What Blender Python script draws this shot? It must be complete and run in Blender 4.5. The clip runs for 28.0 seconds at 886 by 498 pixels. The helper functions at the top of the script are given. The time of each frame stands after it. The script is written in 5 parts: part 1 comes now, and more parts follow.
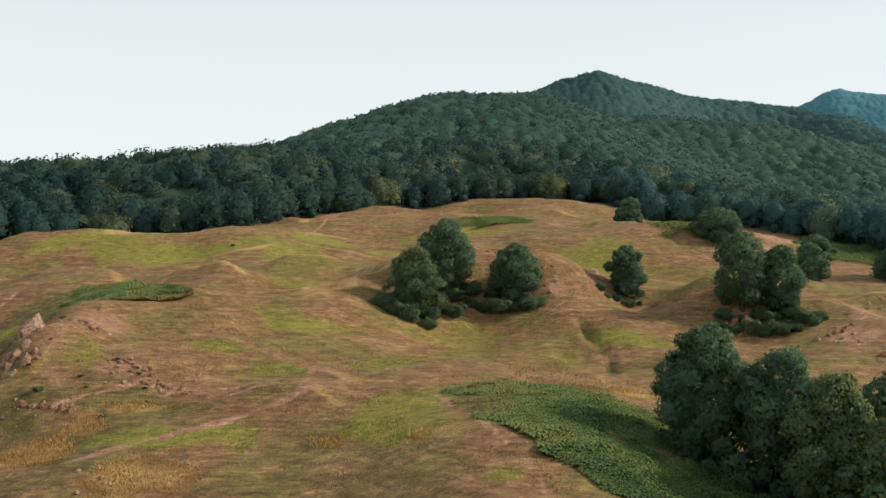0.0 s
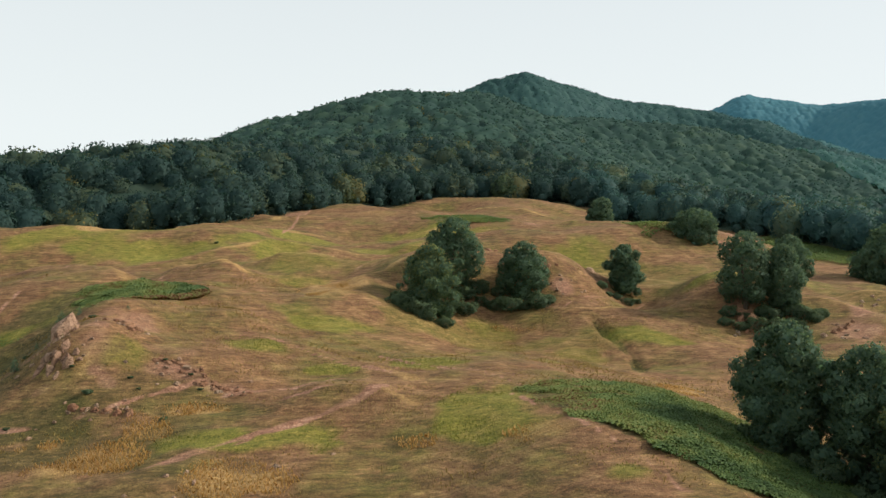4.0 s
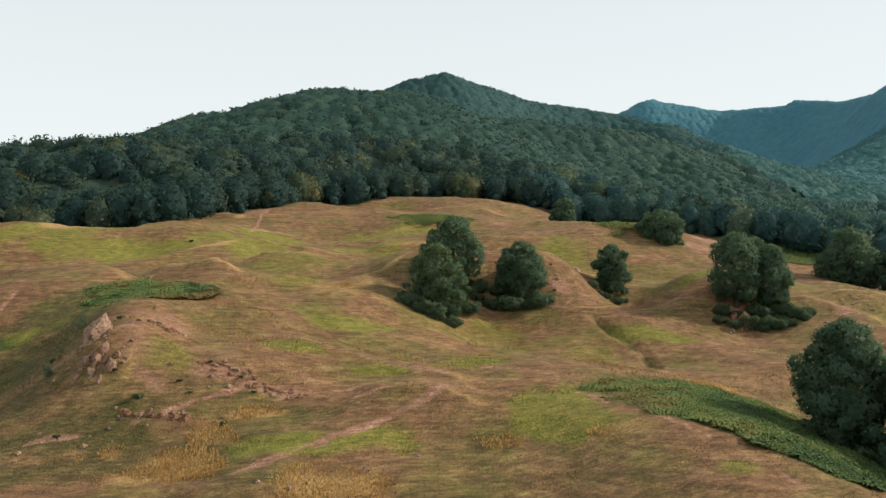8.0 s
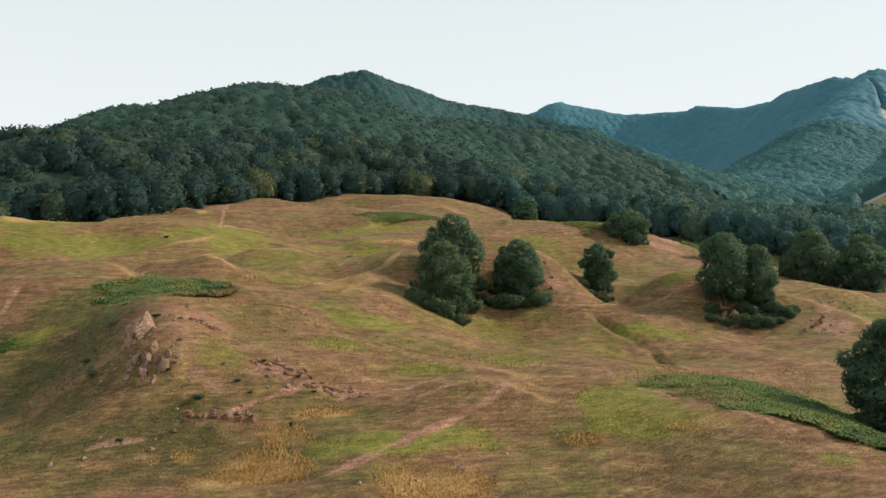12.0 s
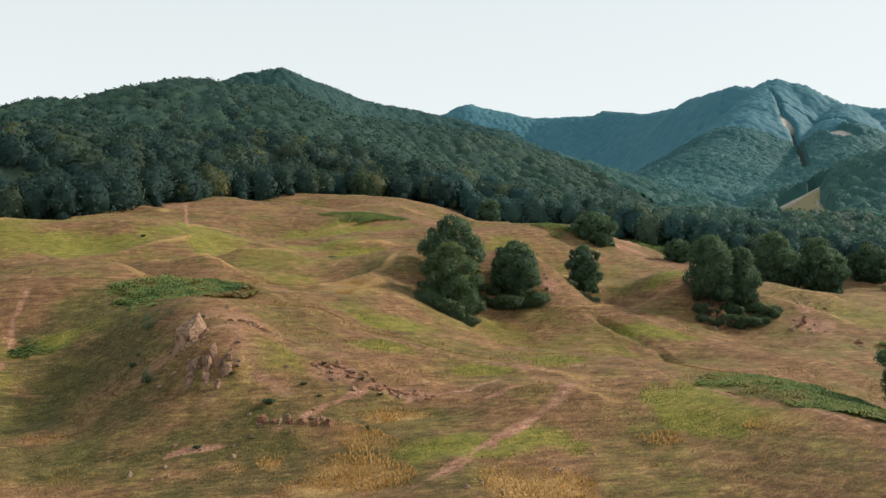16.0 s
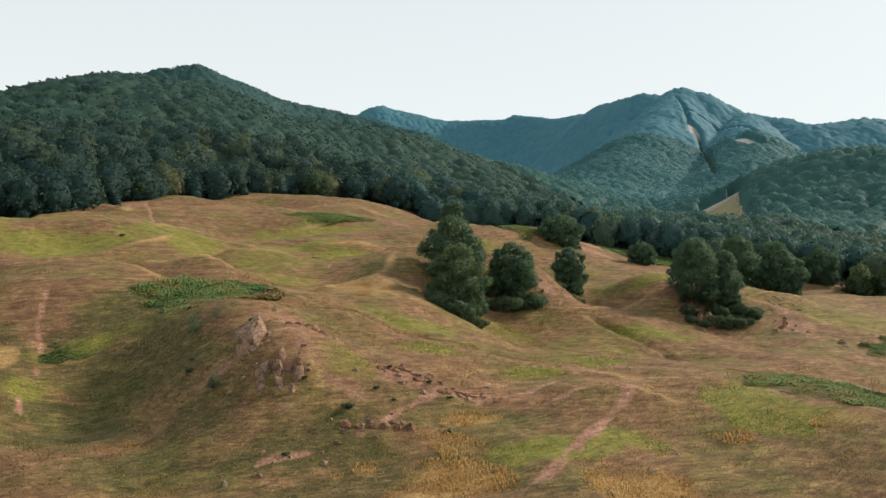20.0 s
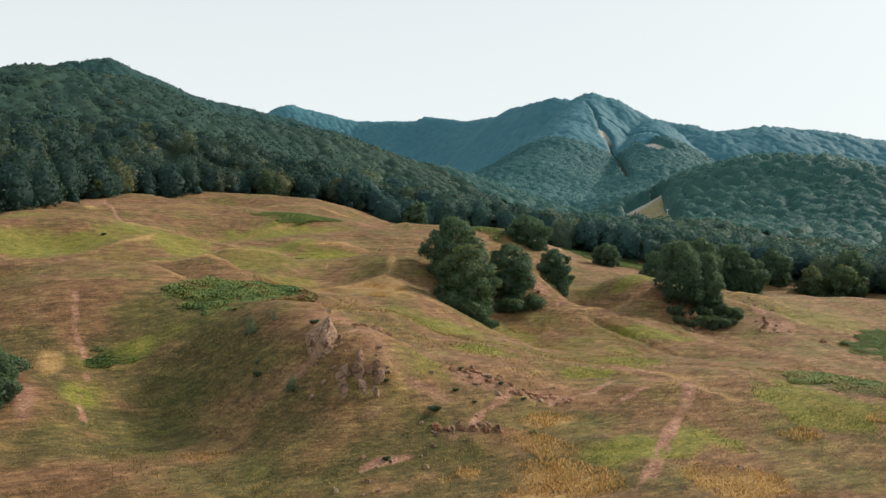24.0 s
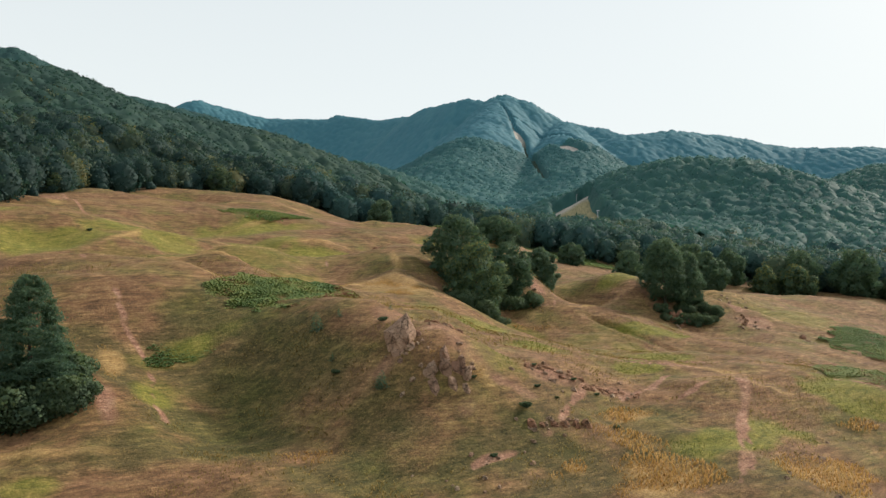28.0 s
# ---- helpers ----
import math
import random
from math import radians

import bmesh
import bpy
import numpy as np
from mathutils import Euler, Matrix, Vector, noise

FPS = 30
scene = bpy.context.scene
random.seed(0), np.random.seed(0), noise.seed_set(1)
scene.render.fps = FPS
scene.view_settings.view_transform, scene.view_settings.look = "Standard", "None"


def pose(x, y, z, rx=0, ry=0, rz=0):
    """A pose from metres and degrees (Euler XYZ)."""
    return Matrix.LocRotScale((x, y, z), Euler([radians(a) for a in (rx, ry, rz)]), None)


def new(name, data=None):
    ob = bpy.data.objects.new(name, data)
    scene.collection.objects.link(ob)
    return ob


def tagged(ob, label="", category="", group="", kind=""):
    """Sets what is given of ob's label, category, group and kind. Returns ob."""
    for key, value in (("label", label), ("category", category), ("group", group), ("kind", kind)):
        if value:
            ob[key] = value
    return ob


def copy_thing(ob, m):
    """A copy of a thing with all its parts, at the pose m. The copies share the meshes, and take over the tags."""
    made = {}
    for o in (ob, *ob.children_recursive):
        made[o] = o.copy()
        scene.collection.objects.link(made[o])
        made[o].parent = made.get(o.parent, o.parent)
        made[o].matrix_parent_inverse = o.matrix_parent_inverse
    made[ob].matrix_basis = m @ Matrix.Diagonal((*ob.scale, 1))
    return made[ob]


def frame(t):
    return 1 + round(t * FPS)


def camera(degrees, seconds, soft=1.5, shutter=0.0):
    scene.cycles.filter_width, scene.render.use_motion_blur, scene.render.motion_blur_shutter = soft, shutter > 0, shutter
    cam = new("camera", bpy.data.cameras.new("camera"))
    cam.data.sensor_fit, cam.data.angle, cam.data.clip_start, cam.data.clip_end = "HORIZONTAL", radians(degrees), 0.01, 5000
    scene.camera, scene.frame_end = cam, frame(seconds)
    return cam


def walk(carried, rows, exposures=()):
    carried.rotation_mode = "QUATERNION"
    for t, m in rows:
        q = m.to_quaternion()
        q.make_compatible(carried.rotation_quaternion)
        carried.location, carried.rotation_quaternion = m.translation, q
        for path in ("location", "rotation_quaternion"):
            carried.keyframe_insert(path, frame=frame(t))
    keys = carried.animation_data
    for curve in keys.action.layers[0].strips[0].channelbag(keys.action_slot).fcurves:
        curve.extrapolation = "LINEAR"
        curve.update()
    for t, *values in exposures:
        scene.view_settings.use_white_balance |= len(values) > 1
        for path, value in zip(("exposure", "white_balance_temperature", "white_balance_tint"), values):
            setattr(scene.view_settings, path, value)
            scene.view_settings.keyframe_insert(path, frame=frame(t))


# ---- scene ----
cam = camera(50.8, 28.0)
METRES, EYE, TILT, LEAN, TURN = 150.0, 40.0, 3.0, 0.0, 0.0
ROWS = [
    (0.0, 0.0, 0.0, 0.0, 0.0, 0.0, -0.0),
    (0.5, -0.0178, 0.0008, -0.0001, -0.62, -0.02, -0.03),
    (1.0, -0.0355, 0.0018, -0.0004, -1.23, -0.02, -0.07),
    (1.5, -0.053, 0.003, -0.0006, -1.87, -0.02, -0.09),
    (2.0, -0.0707, 0.0043, -0.0011, -2.52, -0.0, -0.12),
    (2.5, -0.0882, 0.0059, -0.0015, -3.21, -0.0, -0.15),
    (3.0, -0.1069, 0.0079, -0.0016, -3.98, -0.01, -0.18),
    (3.5, -0.1244, 0.0099, -0.0016, -4.69, -0.03, -0.19),
    (5.5, -0.1932, 0.0195, -0.0017, -7.54, -0.04, -0.28),
    (6.0, -0.2119, 0.023, -0.0019, -8.33, -0.03, -0.3),
    (6.5, -0.2296, 0.0265, -0.002, -9.06, -0.02, -0.33),
    (7.0, -0.2461, 0.0301, -0.0022, -9.76, -0.05, -0.34),
    (7.5, -0.2635, 0.0339, -0.0024, -10.54, -0.04, -0.39),
    (8.0, -0.281, 0.038, -0.0029, -11.31, -0.03, -0.42),
    (8.5, -0.2983, 0.0424, -0.0034, -12.05, -0.02, -0.47),
    (9.0, -0.3166, 0.0473, -0.0038, -12.84, -0.04, -0.52),
    (9.5, -0.3337, 0.0521, -0.0041, -13.59, -0.04, -0.56),
    (10.0, -0.3497, 0.0568, -0.0045, -14.26, -0.03, -0.59),
    (10.5, -0.3666, 0.0621, -0.0049, -15.03, -0.03, -0.65),
    (11.0, -0.3836, 0.0675, -0.0053, -15.75, -0.03, -0.7),
    (11.5, -0.4002, 0.0732, -0.0059, -16.5, -0.02, -0.76),
    (12.0, -0.4179, 0.0795, -0.0062, -17.31, -0.03, -0.81),
    (12.5, -0.4343, 0.0859, -0.0064, -18.04, -0.01, -0.87),
    (14.5, -0.4989, 0.1118, -0.0077, -20.98, 0.05, -0.97),
    (15.0, -0.5163, 0.1194, -0.0078, -21.76, 0.07, -1.02),
    (15.5, -0.5328, 0.127, -0.0083, -22.49, 0.1, -1.06),
    (16.0, -0.5492, 0.1347, -0.0087, -23.28, 0.12, -1.09),
    (16.5, -0.5643, 0.1419, -0.0091, -24.02, 0.16, -1.14),
    (17.0, -0.5801, 0.1498, -0.0095, -24.77, 0.21, -1.18),
    (17.5, -0.5958, 0.1581, -0.0095, -25.53, 0.25, -1.22),
    (18.0, -0.6125, 0.167, -0.0095, -26.32, 0.3, -1.23),
    (18.5, -0.6281, 0.1758, -0.01, -27.04, 0.3, -1.27),
    (19.0, -0.6437, 0.1846, -0.0106, -27.78, 0.3, -1.29),
    (19.5, -0.6581, 0.1932, -0.0112, -28.46, 0.32, -1.33),
    (20.0, -0.6735, 0.2025, -0.0117, -29.2, 0.35, -1.37),
    (20.5, -0.6889, 0.2117, -0.0122, -29.97, 0.39, -1.41),
    (21.0, -0.7041, 0.2213, -0.0126, -30.7, 0.43, -1.44),
    (21.5, -0.7201, 0.2318, -0.0131, -31.5, 0.48, -1.47),
    (23.5, -0.7777, 0.273, -0.0153, -34.43, 0.56, -1.53),
    (24.0, -0.7922, 0.2836, -0.0157, -35.16, 0.58, -1.56),
    (24.5, -0.8075, 0.2953, -0.0168, -35.9, 0.57, -1.59),
    (25.0, -0.8217, 0.3063, -0.0178, -36.63, 0.58, -1.61),
    (25.5, -0.8348, 0.3168, -0.0185, -37.32, 0.6, -1.64),
    (26.0, -0.8486, 0.3281, -0.0191, -38.05, 0.61, -1.67),
    (26.5, -0.8623, 0.3395, -0.0195, -38.77, 0.65, -1.69),
    (27.0, -0.8758, 0.3512, -0.0204, -39.51, 0.68, -1.72),
    (27.5, -0.8901, 0.3637, -0.0214, -40.3, 0.7, -1.74),
    (28.0, -0.9035, 0.3757, -0.0229, -41.09, 0.74, -1.76),
]
walk(cam, [(t, pose(0, 0, EYE, TILT, LEAN, TURN) @ pose(METRES * x, METRES * y, METRES * z, 90 + pitch, roll, yaw)) for t, x, y, z, yaw, pitch, roll in ROWS])

# ---- light: a bright, thinly clouded sky with a veiled sun ----
SUN_HEIGHT, SUN_BEARING = 30.0, 89.0
world = bpy.data.worlds.new("sky")
scene.world = world
world.use_nodes = True
wn, wl = world.node_tree.nodes, world.node_tree.links
wn.clear()
sky = wn.new("ShaderNodeTexSky")
sky.sky_type, sky.sun_disc = "NISHITA", False
sky.sun_elevation, sky.sun_rotation = radians(SUN_HEIGHT), radians(SUN_BEARING)
sky.air_density, sky.dust_density = 1.0, 2.0
blue = wn.new("ShaderNodeMixRGB")
blue.blend_type = "MULTIPLY"
blue.inputs[0].default_value = 1.0
blue.inputs[2].default_value = (0.10, 0.10, 0.10, 1)
veil = wn.new("ShaderNodeMixRGB")
up = wn.new("ShaderNodeTexCoord")
split = wn.new("ShaderNodeSeparateXYZ")
thin = wn.new("ShaderNodeMapRange")
thin.inputs[1].default_value, thin.inputs[2].default_value = 0.16, 0.85
thin.inputs[3].default_value, thin.inputs[4].default_value = 0.92, 0.46
wl.new(up.outputs["Generated"], split.inputs[0])
wl.new(split.outputs[2], thin.inputs[0])
wl.new(thin.outputs[0], veil.inputs[0])
veil.inputs[2].default_value = (0.90, 0.96, 0.96, 1)
wl.new(sky.outputs[0], blue.inputs[1])
wl.new(blue.outputs[0], veil.inputs[1])
back = wn.new("ShaderNodeBackground")
back.inputs[1].default_value = 1.0
out = wn.new("ShaderNodeOutputWorld")
wl.new(veil.outputs[0], back.inputs[0])
wl.new(back.outputs[0], out.inputs[0])
lamp = bpy.data.lights.new("sun", "SUN")
lamp.energy, lamp.angle, lamp.color = 4.1, radians(5), (1.0, 0.89, 0.77)
sun = new("sun", lamp)
sun.matrix_world = pose(0, 0, 300, 90 - SUN_HEIGHT, 0, 180 - SUN_BEARING)
scene.view_settings.exposure = 0.0

# ---- materials ----
def material(name, rough=0.9):
    m = bpy.data.materials.new(name)
    m.use_nodes = True
    nodes, links = m.node_tree.nodes, m.node_tree.links
    b = nodes["Principled BSDF"]
    b.inputs["Roughness"].default_value = rough
    b.inputs["Specular IOR Level"].default_value = 0.2
    return m, nodes, links, b


def noise_node(nodes, links, scale, detail=4.0, rough=0.6):
    at = nodes.new("ShaderNodeTexCoord")
    n = nodes.new("ShaderNodeTexNoise")
    n.inputs["Scale"].default_value, n.inputs["Detail"].default_value, n.inputs["Roughness"].default_value = scale, detail, rough
    links.new(at.outputs["Object"], n.inputs["Vector"])
    return n.outputs["Fac"]


def noise_colour(nodes, links, scale):
    at = nodes.new("ShaderNodeTexCoord")
    n = nodes.new("ShaderNodeTexNoise")
    n.inputs["Scale"].default_value = scale
    links.new(at.outputs["Object"], n.inputs["Vector"])
    return n.outputs["Color"]


def ramp_node(nodes, links, fac, stops):
    r = nodes.new("ShaderNodeValToRGB")
    while len(r.color_ramp.elements) < len(stops):
        r.color_ramp.elements.new(0.5)
    for e, (p, c) in zip(r.color_ramp.elements, stops):
        e.position, e.color = p, (*c, 1)
    links.new(fac, r.inputs[0])
    return r.outputs[0]


def mix_node(nodes, links, fac, a, b, mode="MIX"):
    m = nodes.new("ShaderNodeMixRGB")
    m.blend_type = mode
    for slot, v in zip(m.inputs, (fac, a, b)):
        if hasattr(v, "is_linked"):
            links.new(v, slot)
        elif isinstance(v, tuple):
            slot.default_value = (*v, 1)
        else:
            slot.default_value = v
    return m.outputs[0]


def maths(nodes, links, op, a, b):
    m = nodes.new("ShaderNodeMath")
    m.operation = op
    m.use_clamp = op in ("MULTIPLY", "ADD", "SUBTRACT")
    for slot, v in zip(m.inputs, (a, b)):
        if hasattr(v, "is_linked"):
            links.new(v, slot)
        else:
            slot.default_value = v
    return m.outputs[0]


def bump_node(nodes, links, height, target, strength, distance):
    b = nodes.new("ShaderNodeBump")
    b.inputs["Strength"].default_value, b.inputs["Distance"].default_value = strength, distance
    links.new(height, b.inputs["Height"])
    links.new(b.outputs[0], target.inputs["Normal"])


def attribute_node(nodes, name):
    a = nodes.new("ShaderNodeAttribute")
    a.attribute_name = name
    return a.outputs["Fac"]


def streak_node(nodes, links, stretch, detail=5.0):
    """Noise drawn out along the contours of the slope."""
    at = nodes.new("ShaderNodeTexCoord")
    mp = nodes.new("ShaderNodeMapping")
    mp.inputs["Scale"].default_value = stretch
    n = nodes.new("ShaderNodeTexNoise")
    n.inputs["Scale"].default_value, n.inputs["Detail"].default_value, n.inputs["Roughness"].default_value = 1.0, detail, 0.65
    links.new(at.outputs["Object"], mp.inputs["Vector"])
    links.new(mp.outputs[0], n.inputs["Vector"])
    return n.outputs["Fac"]


def ground_material():
    m, nodes, links, b = material("pasture_turf", 0.95)
    n1 = noise_node(nodes, links, 0.075, 6, 0.62)
    n2 = noise_node(nodes, links, 0.50, 6, 0.7)
    n3 = noise_node(nodes, links, 3.0, 5, 0.78)
    n4 = noise_node(nodes, links, 0.19, 5, 0.62)
    n5 = noise_node(nodes, links, 7.0, 3, 0.75)
    bands = streak_node(nodes, links, (0.09, 0.09, 1.5))
    sheep = streak_node(nodes, links, (0.22, 0.22, 4.6), 4.0)
    wisps = streak_node(nodes, links, (0.45, 1.5, 1.5), 6.0)

    def weigh(*pairs):
        total = maths(nodes, links, "MULTIPLY", *pairs[0])
        for pair in pairs[1:]:
            total = maths(nodes, links, "ADD", total, maths(nodes, links, "MULTIPLY", *pair))
        return total

    mixed = weigh((n2, 0.30), (bands, 0.26), (sheep, 0.22), (wisps, 0.22))
    dry = ramp_node(nodes, links, mixed, [(0.39, (0.098, 0.056, 0.028)), (0.47, (0.172, 0.095, 0.045)), (0.53, (0.252, 0.144, 0.068)), (0.61, (0.385, 0.248, 0.118))])
    olive = ramp_node(nodes, links, mixed, [(0.39, (0.076, 0.068, 0.022)), (0.49, (0.140, 0.116, 0.034)), (0.60, (0.250, 0.205, 0.060))])
    col = mix_node(nodes, links, ramp_node(nodes, links, n1, [(0.44, (0, 0, 0)), (0.64, (1, 1, 1))]), dry, olive)
    russet = ramp_node(nodes, links, weigh((n4, 0.7), (wisps, 0.3)), [(0.47, (0, 0, 0)), (0.66, (0.75, 0.75, 0.75))])
    col = mix_node(nodes, links, russet, col, ramp_node(nodes, links, mixed, [(0.40, (0.126, 0.064, 0.034)), (0.58, (0.276, 0.146, 0.078))]))

    grain = weigh((n3, 0.35), (n2, 0.35), (wisps, 0.30))

    def lay(col, name, colours, soft=2.2):
        a = attribute_node(nodes, name)
        frayed = maths(nodes, links, "MULTIPLY", weigh((n2, 0.4), (n3, 0.3), (wisps, 0.3)), 0.95)
        f = maths(nodes, links, "MULTIPLY", maths(nodes, links, "SUBTRACT", maths(nodes, links, "MULTIPLY", a, 1.35), frayed), soft)
        return mix_node(nodes, links, f, col, ramp_node(nodes, links, grain, colours))

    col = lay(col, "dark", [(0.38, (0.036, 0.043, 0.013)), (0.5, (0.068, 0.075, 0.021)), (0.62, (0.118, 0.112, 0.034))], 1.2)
    col = lay(col, "lush", [(0.40, (0.112, 0.126, 0.020)), (0.5, (0.195, 0.203, 0.030)), (0.62, (0.29, 0.270, 0.052))], 1.35)
    col = lay(col, "straw", [(0.38, (0.270, 0.156, 0.056)), (0.5, (0.390, 0.246, 0.096)), (0.62, (0.520, 0.355, 0.160))], 1.8)
    col = lay(col, "soil", [(0.38, (0.20, 0.098, 0.060)), (0.5, (0.325, 0.172, 0.110)), (0.62, (0.47, 0.300, 0.21))], 2.2)
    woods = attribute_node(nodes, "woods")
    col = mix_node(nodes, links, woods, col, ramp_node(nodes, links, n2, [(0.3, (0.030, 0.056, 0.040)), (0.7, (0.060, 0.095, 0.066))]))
    meadow = attribute_node(nodes, "meadow")
    col = mix_node(nodes, links, meadow, col, ramp_node(nodes, links, n2, [(0.3, (0.230, 0.205, 0.105)), (0.7, (0.400, 0.340, 0.190))]))
    run = attribute_node(nodes, "cleared")
    col = mix_node(nodes, links, run, col, ramp_node(nodes, links, n2, [(0.3, (0.42, 0.37, 0.32)), (0.7, (0.62, 0.57, 0.51))]))
    fleck = weigh((n3, 0.4), (n5, 0.4), (wisps, 0.2))
    tiny = ramp_node(nodes, links, fleck, [(0.39, (0.34, 0.35, 0.34)), (0.465, (0.82, 0.82, 0.82)), (0.53, (1.08, 1.07, 1.05)), (0.60, (1.8, 1.70, 1.52))])
    links.new(mix_node(nodes, links, 0.9, col, tiny, "MULTIPLY"), b.inputs["Base Color"])
    bump_node(nodes, links, weigh((n3, 0.3), (mixed, 0.7)), b, 0.85, 0.5)
    return m


def leaf_material(name, deep, mid, light, rare=None, sheer=0.25):
    """Foliage: 'tone' sets trees apart and carries painted crown light, the island parts leaves."""
    m, nodes, links, b = material(name, 0.75)
    geo = nodes.new("ShaderNodeNewGeometry")
    tone = attribute_node(nodes, "tone")
    f = maths(nodes, links, "ADD", maths(nodes, links, "MULTIPLY", geo.outputs["Random Per Island"], 0.30), maths(nodes, links, "MULTIPLY", tone, 0.70))
    stops = [(0.1, deep), (0.5, mid), (0.85, light)]
    if rare:
        stops = [(0.1, deep), (0.45, mid), (0.74, light), (0.90, rare)]
    col = ramp_node(nodes, links, f, stops)
    links.new(col, b.inputs["Base Color"])
    thin = nodes.new("ShaderNodeBsdfTranslucent")
    links.new(mix_node(nodes, links, 1.0, col, (1.06, 1.12, 0.88), "MULTIPLY"), thin.inputs[0])
    both = nodes.new("ShaderNodeMixShader")
    both.inputs[0].default_value = sheer
    links.new(b.outputs[0], both.inputs[1])
    links.new(thin.outputs[0], both.inputs[2])
    links.new(both.outputs[0], nodes["Material Output"].inputs[0])
    return m


def bark_material():
    m, nodes, links, b = material("bark", 0.95)
    n = noise_node(nodes, links, 3.0, 6, 0.7)
    links.new(ramp_node(nodes, links, n, [(0.3, (0.045, 0.035, 0.026)), (0.7, (0.14, 0.115, 0.09))]), b.inputs["Base Color"])
    bump_node(nodes, links, n, b, 0.8, 0.08)
    return m


def rock_material(name="weathered_rock", tint=(1.0, 1.0, 1.0)):
    m, nodes, links, b = material(name, 0.9)
    n = noise_node(nodes, links, 0.9, 8, 0.7)
    n2 = noise_node(nodes, links, 4.0, 6, 0.75)
    info = nodes.new("ShaderNodeObjectInfo")
    col = ramp_node(nodes, links, n, [(0.32, (0.24, 0.165, 0.108)), (0.46, (0.42, 0.30, 0.20)), (0.58, (0.54, 0.39, 0.265)), (0.72, (0.63, 0.47, 0.33))])
    col = mix_node(nodes, links, ramp_node(nodes, links, n2, [(0.5, (0, 0, 0)), (0.66, (0.8, 0.8, 0.8))]), col, (0.115, 0.098, 0.052))
    col = mix_node(nodes, links, maths(nodes, links, "MULTIPLY", info.outputs["Random"], 0.6), col, (0.29, 0.155, 0.10))
    col = mix_node(nodes, links, 1.0, col, tint, "MULTIPLY")
    at = nodes.new("ShaderNodeTexCoord")
    bend = mix_node(nodes, links, 0.9, at.outputs["Object"], noise_colour(nodes, links, 1.6), "ADD")
    cell = nodes.new("ShaderNodeTexVoronoi")
    cell.feature = "DISTANCE_TO_EDGE"
    cell.inputs["Scale"].default_value = 0.7
    links.new(bend, cell.inputs["Vector"])
    crack = ramp_node(nodes, links, cell.outputs["Distance"], [(0.0, (0.25, 0.25, 0.25)), (0.035, (1, 1, 1))])
    col = mix_node(nodes, links, crack, (0.050, 0.040, 0.030), col)
    links.new(col, b.inputs["Base Color"])
    bump_node(nodes, links, mix_node(nodes, links, 0.5, n2, crack), b, 1.0, 0.5)
    return m


TURF = ground_material()
LEAF = leaf_material("broadleaf_foliage", (0.075, 0.142, 0.104), (0.106, 0.172, 0.096), (0.180, 0.214, 0.080), (0.25, 0.235, 0.070), sheer=0.48)
WOOD_LEAF = leaf_material("woodland_foliage", (0.024, 0.061, 0.058), (0.042, 0.086, 0.072), (0.100, 0.132, 0.070), (0.25, 0.20, 0.060), sheer=0.4)
# Lighter and bluer than the near woods: valley haze put into the leaf colour.
HAZY_VALLEY_LEAF = leaf_material("hazy_valley_foliage", (0.042, 0.106, 0.106), (0.066, 0.134, 0.116), (0.120, 0.168, 0.098), (0.24, 0.21, 0.080), sheer=0.4)
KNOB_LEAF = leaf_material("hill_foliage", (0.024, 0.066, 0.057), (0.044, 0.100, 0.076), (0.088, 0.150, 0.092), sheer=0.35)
# Haze over the hills painted into the next four leaf colours, paler and bluer.
HAZY_ROUND_LEAF = leaf_material("hazy_round_hill_foliage", (0.042, 0.128, 0.122), (0.066, 0.174, 0.152), (0.112, 0.226, 0.170), sheer=0.38)
HAZY_PEAK_LEAF = leaf_material("hazy_peak_foliage", (0.032, 0.092, 0.090), (0.054, 0.132, 0.120), (0.098, 0.184, 0.146), sheer=0.35)
HAZY_HILL_LEAF = leaf_material("hazy_hillside_foliage", (0.039, 0.134, 0.144), (0.060, 0.177, 0.178), (0.096, 0.227, 0.207), sheer=0.3)
HAZY_FAR_LEAF = leaf_material("hazy_distant_foliage", (0.053, 0.189, 0.245), (0.074, 0.228, 0.280), (0.105, 0.270, 0.309))
SHRUB = leaf_material("shrub_foliage", (0.066, 0.112, 0.074), (0.098, 0.150, 0.080), (0.156, 0.192, 0.078), sheer=0.42)
FERN = leaf_material("bracken_fronds", (0.070, 0.125, 0.046), (0.125, 0.190, 0.060), (0.225, 0.255, 0.075), (0.19, 0.088, 0.045), sheer=0.35)
HERB = leaf_material("lush_herbs", (0.110, 0.130, 0.022), (0.18, 0.195, 0.030), (0.25, 0.245, 0.050), sheer=0.5)
GRASS = leaf_material("tall_grass", (0.38, 0.215, 0.080), (0.56, 0.335, 0.130), (0.70, 0.47, 0.21), sheer=0.5)
TUFT = leaf_material("turf_tufts", (0.22, 0.160, 0.058), (0.34, 0.24, 0.09), (0.45, 0.34, 0.14), sheer=0.5)
BARK = bark_material()
ROCK = rock_material()
GREY_ROCK = rock_material("grey_brown_rock", (1.05, 0.98, 0.98))
DARK_ROCK = rock_material("cracked_dark_rock", (0.86, 0.80, 0.80))
RED_ROCK = rock_material("red_brown_rock", (0.78, 0.60, 0.52))

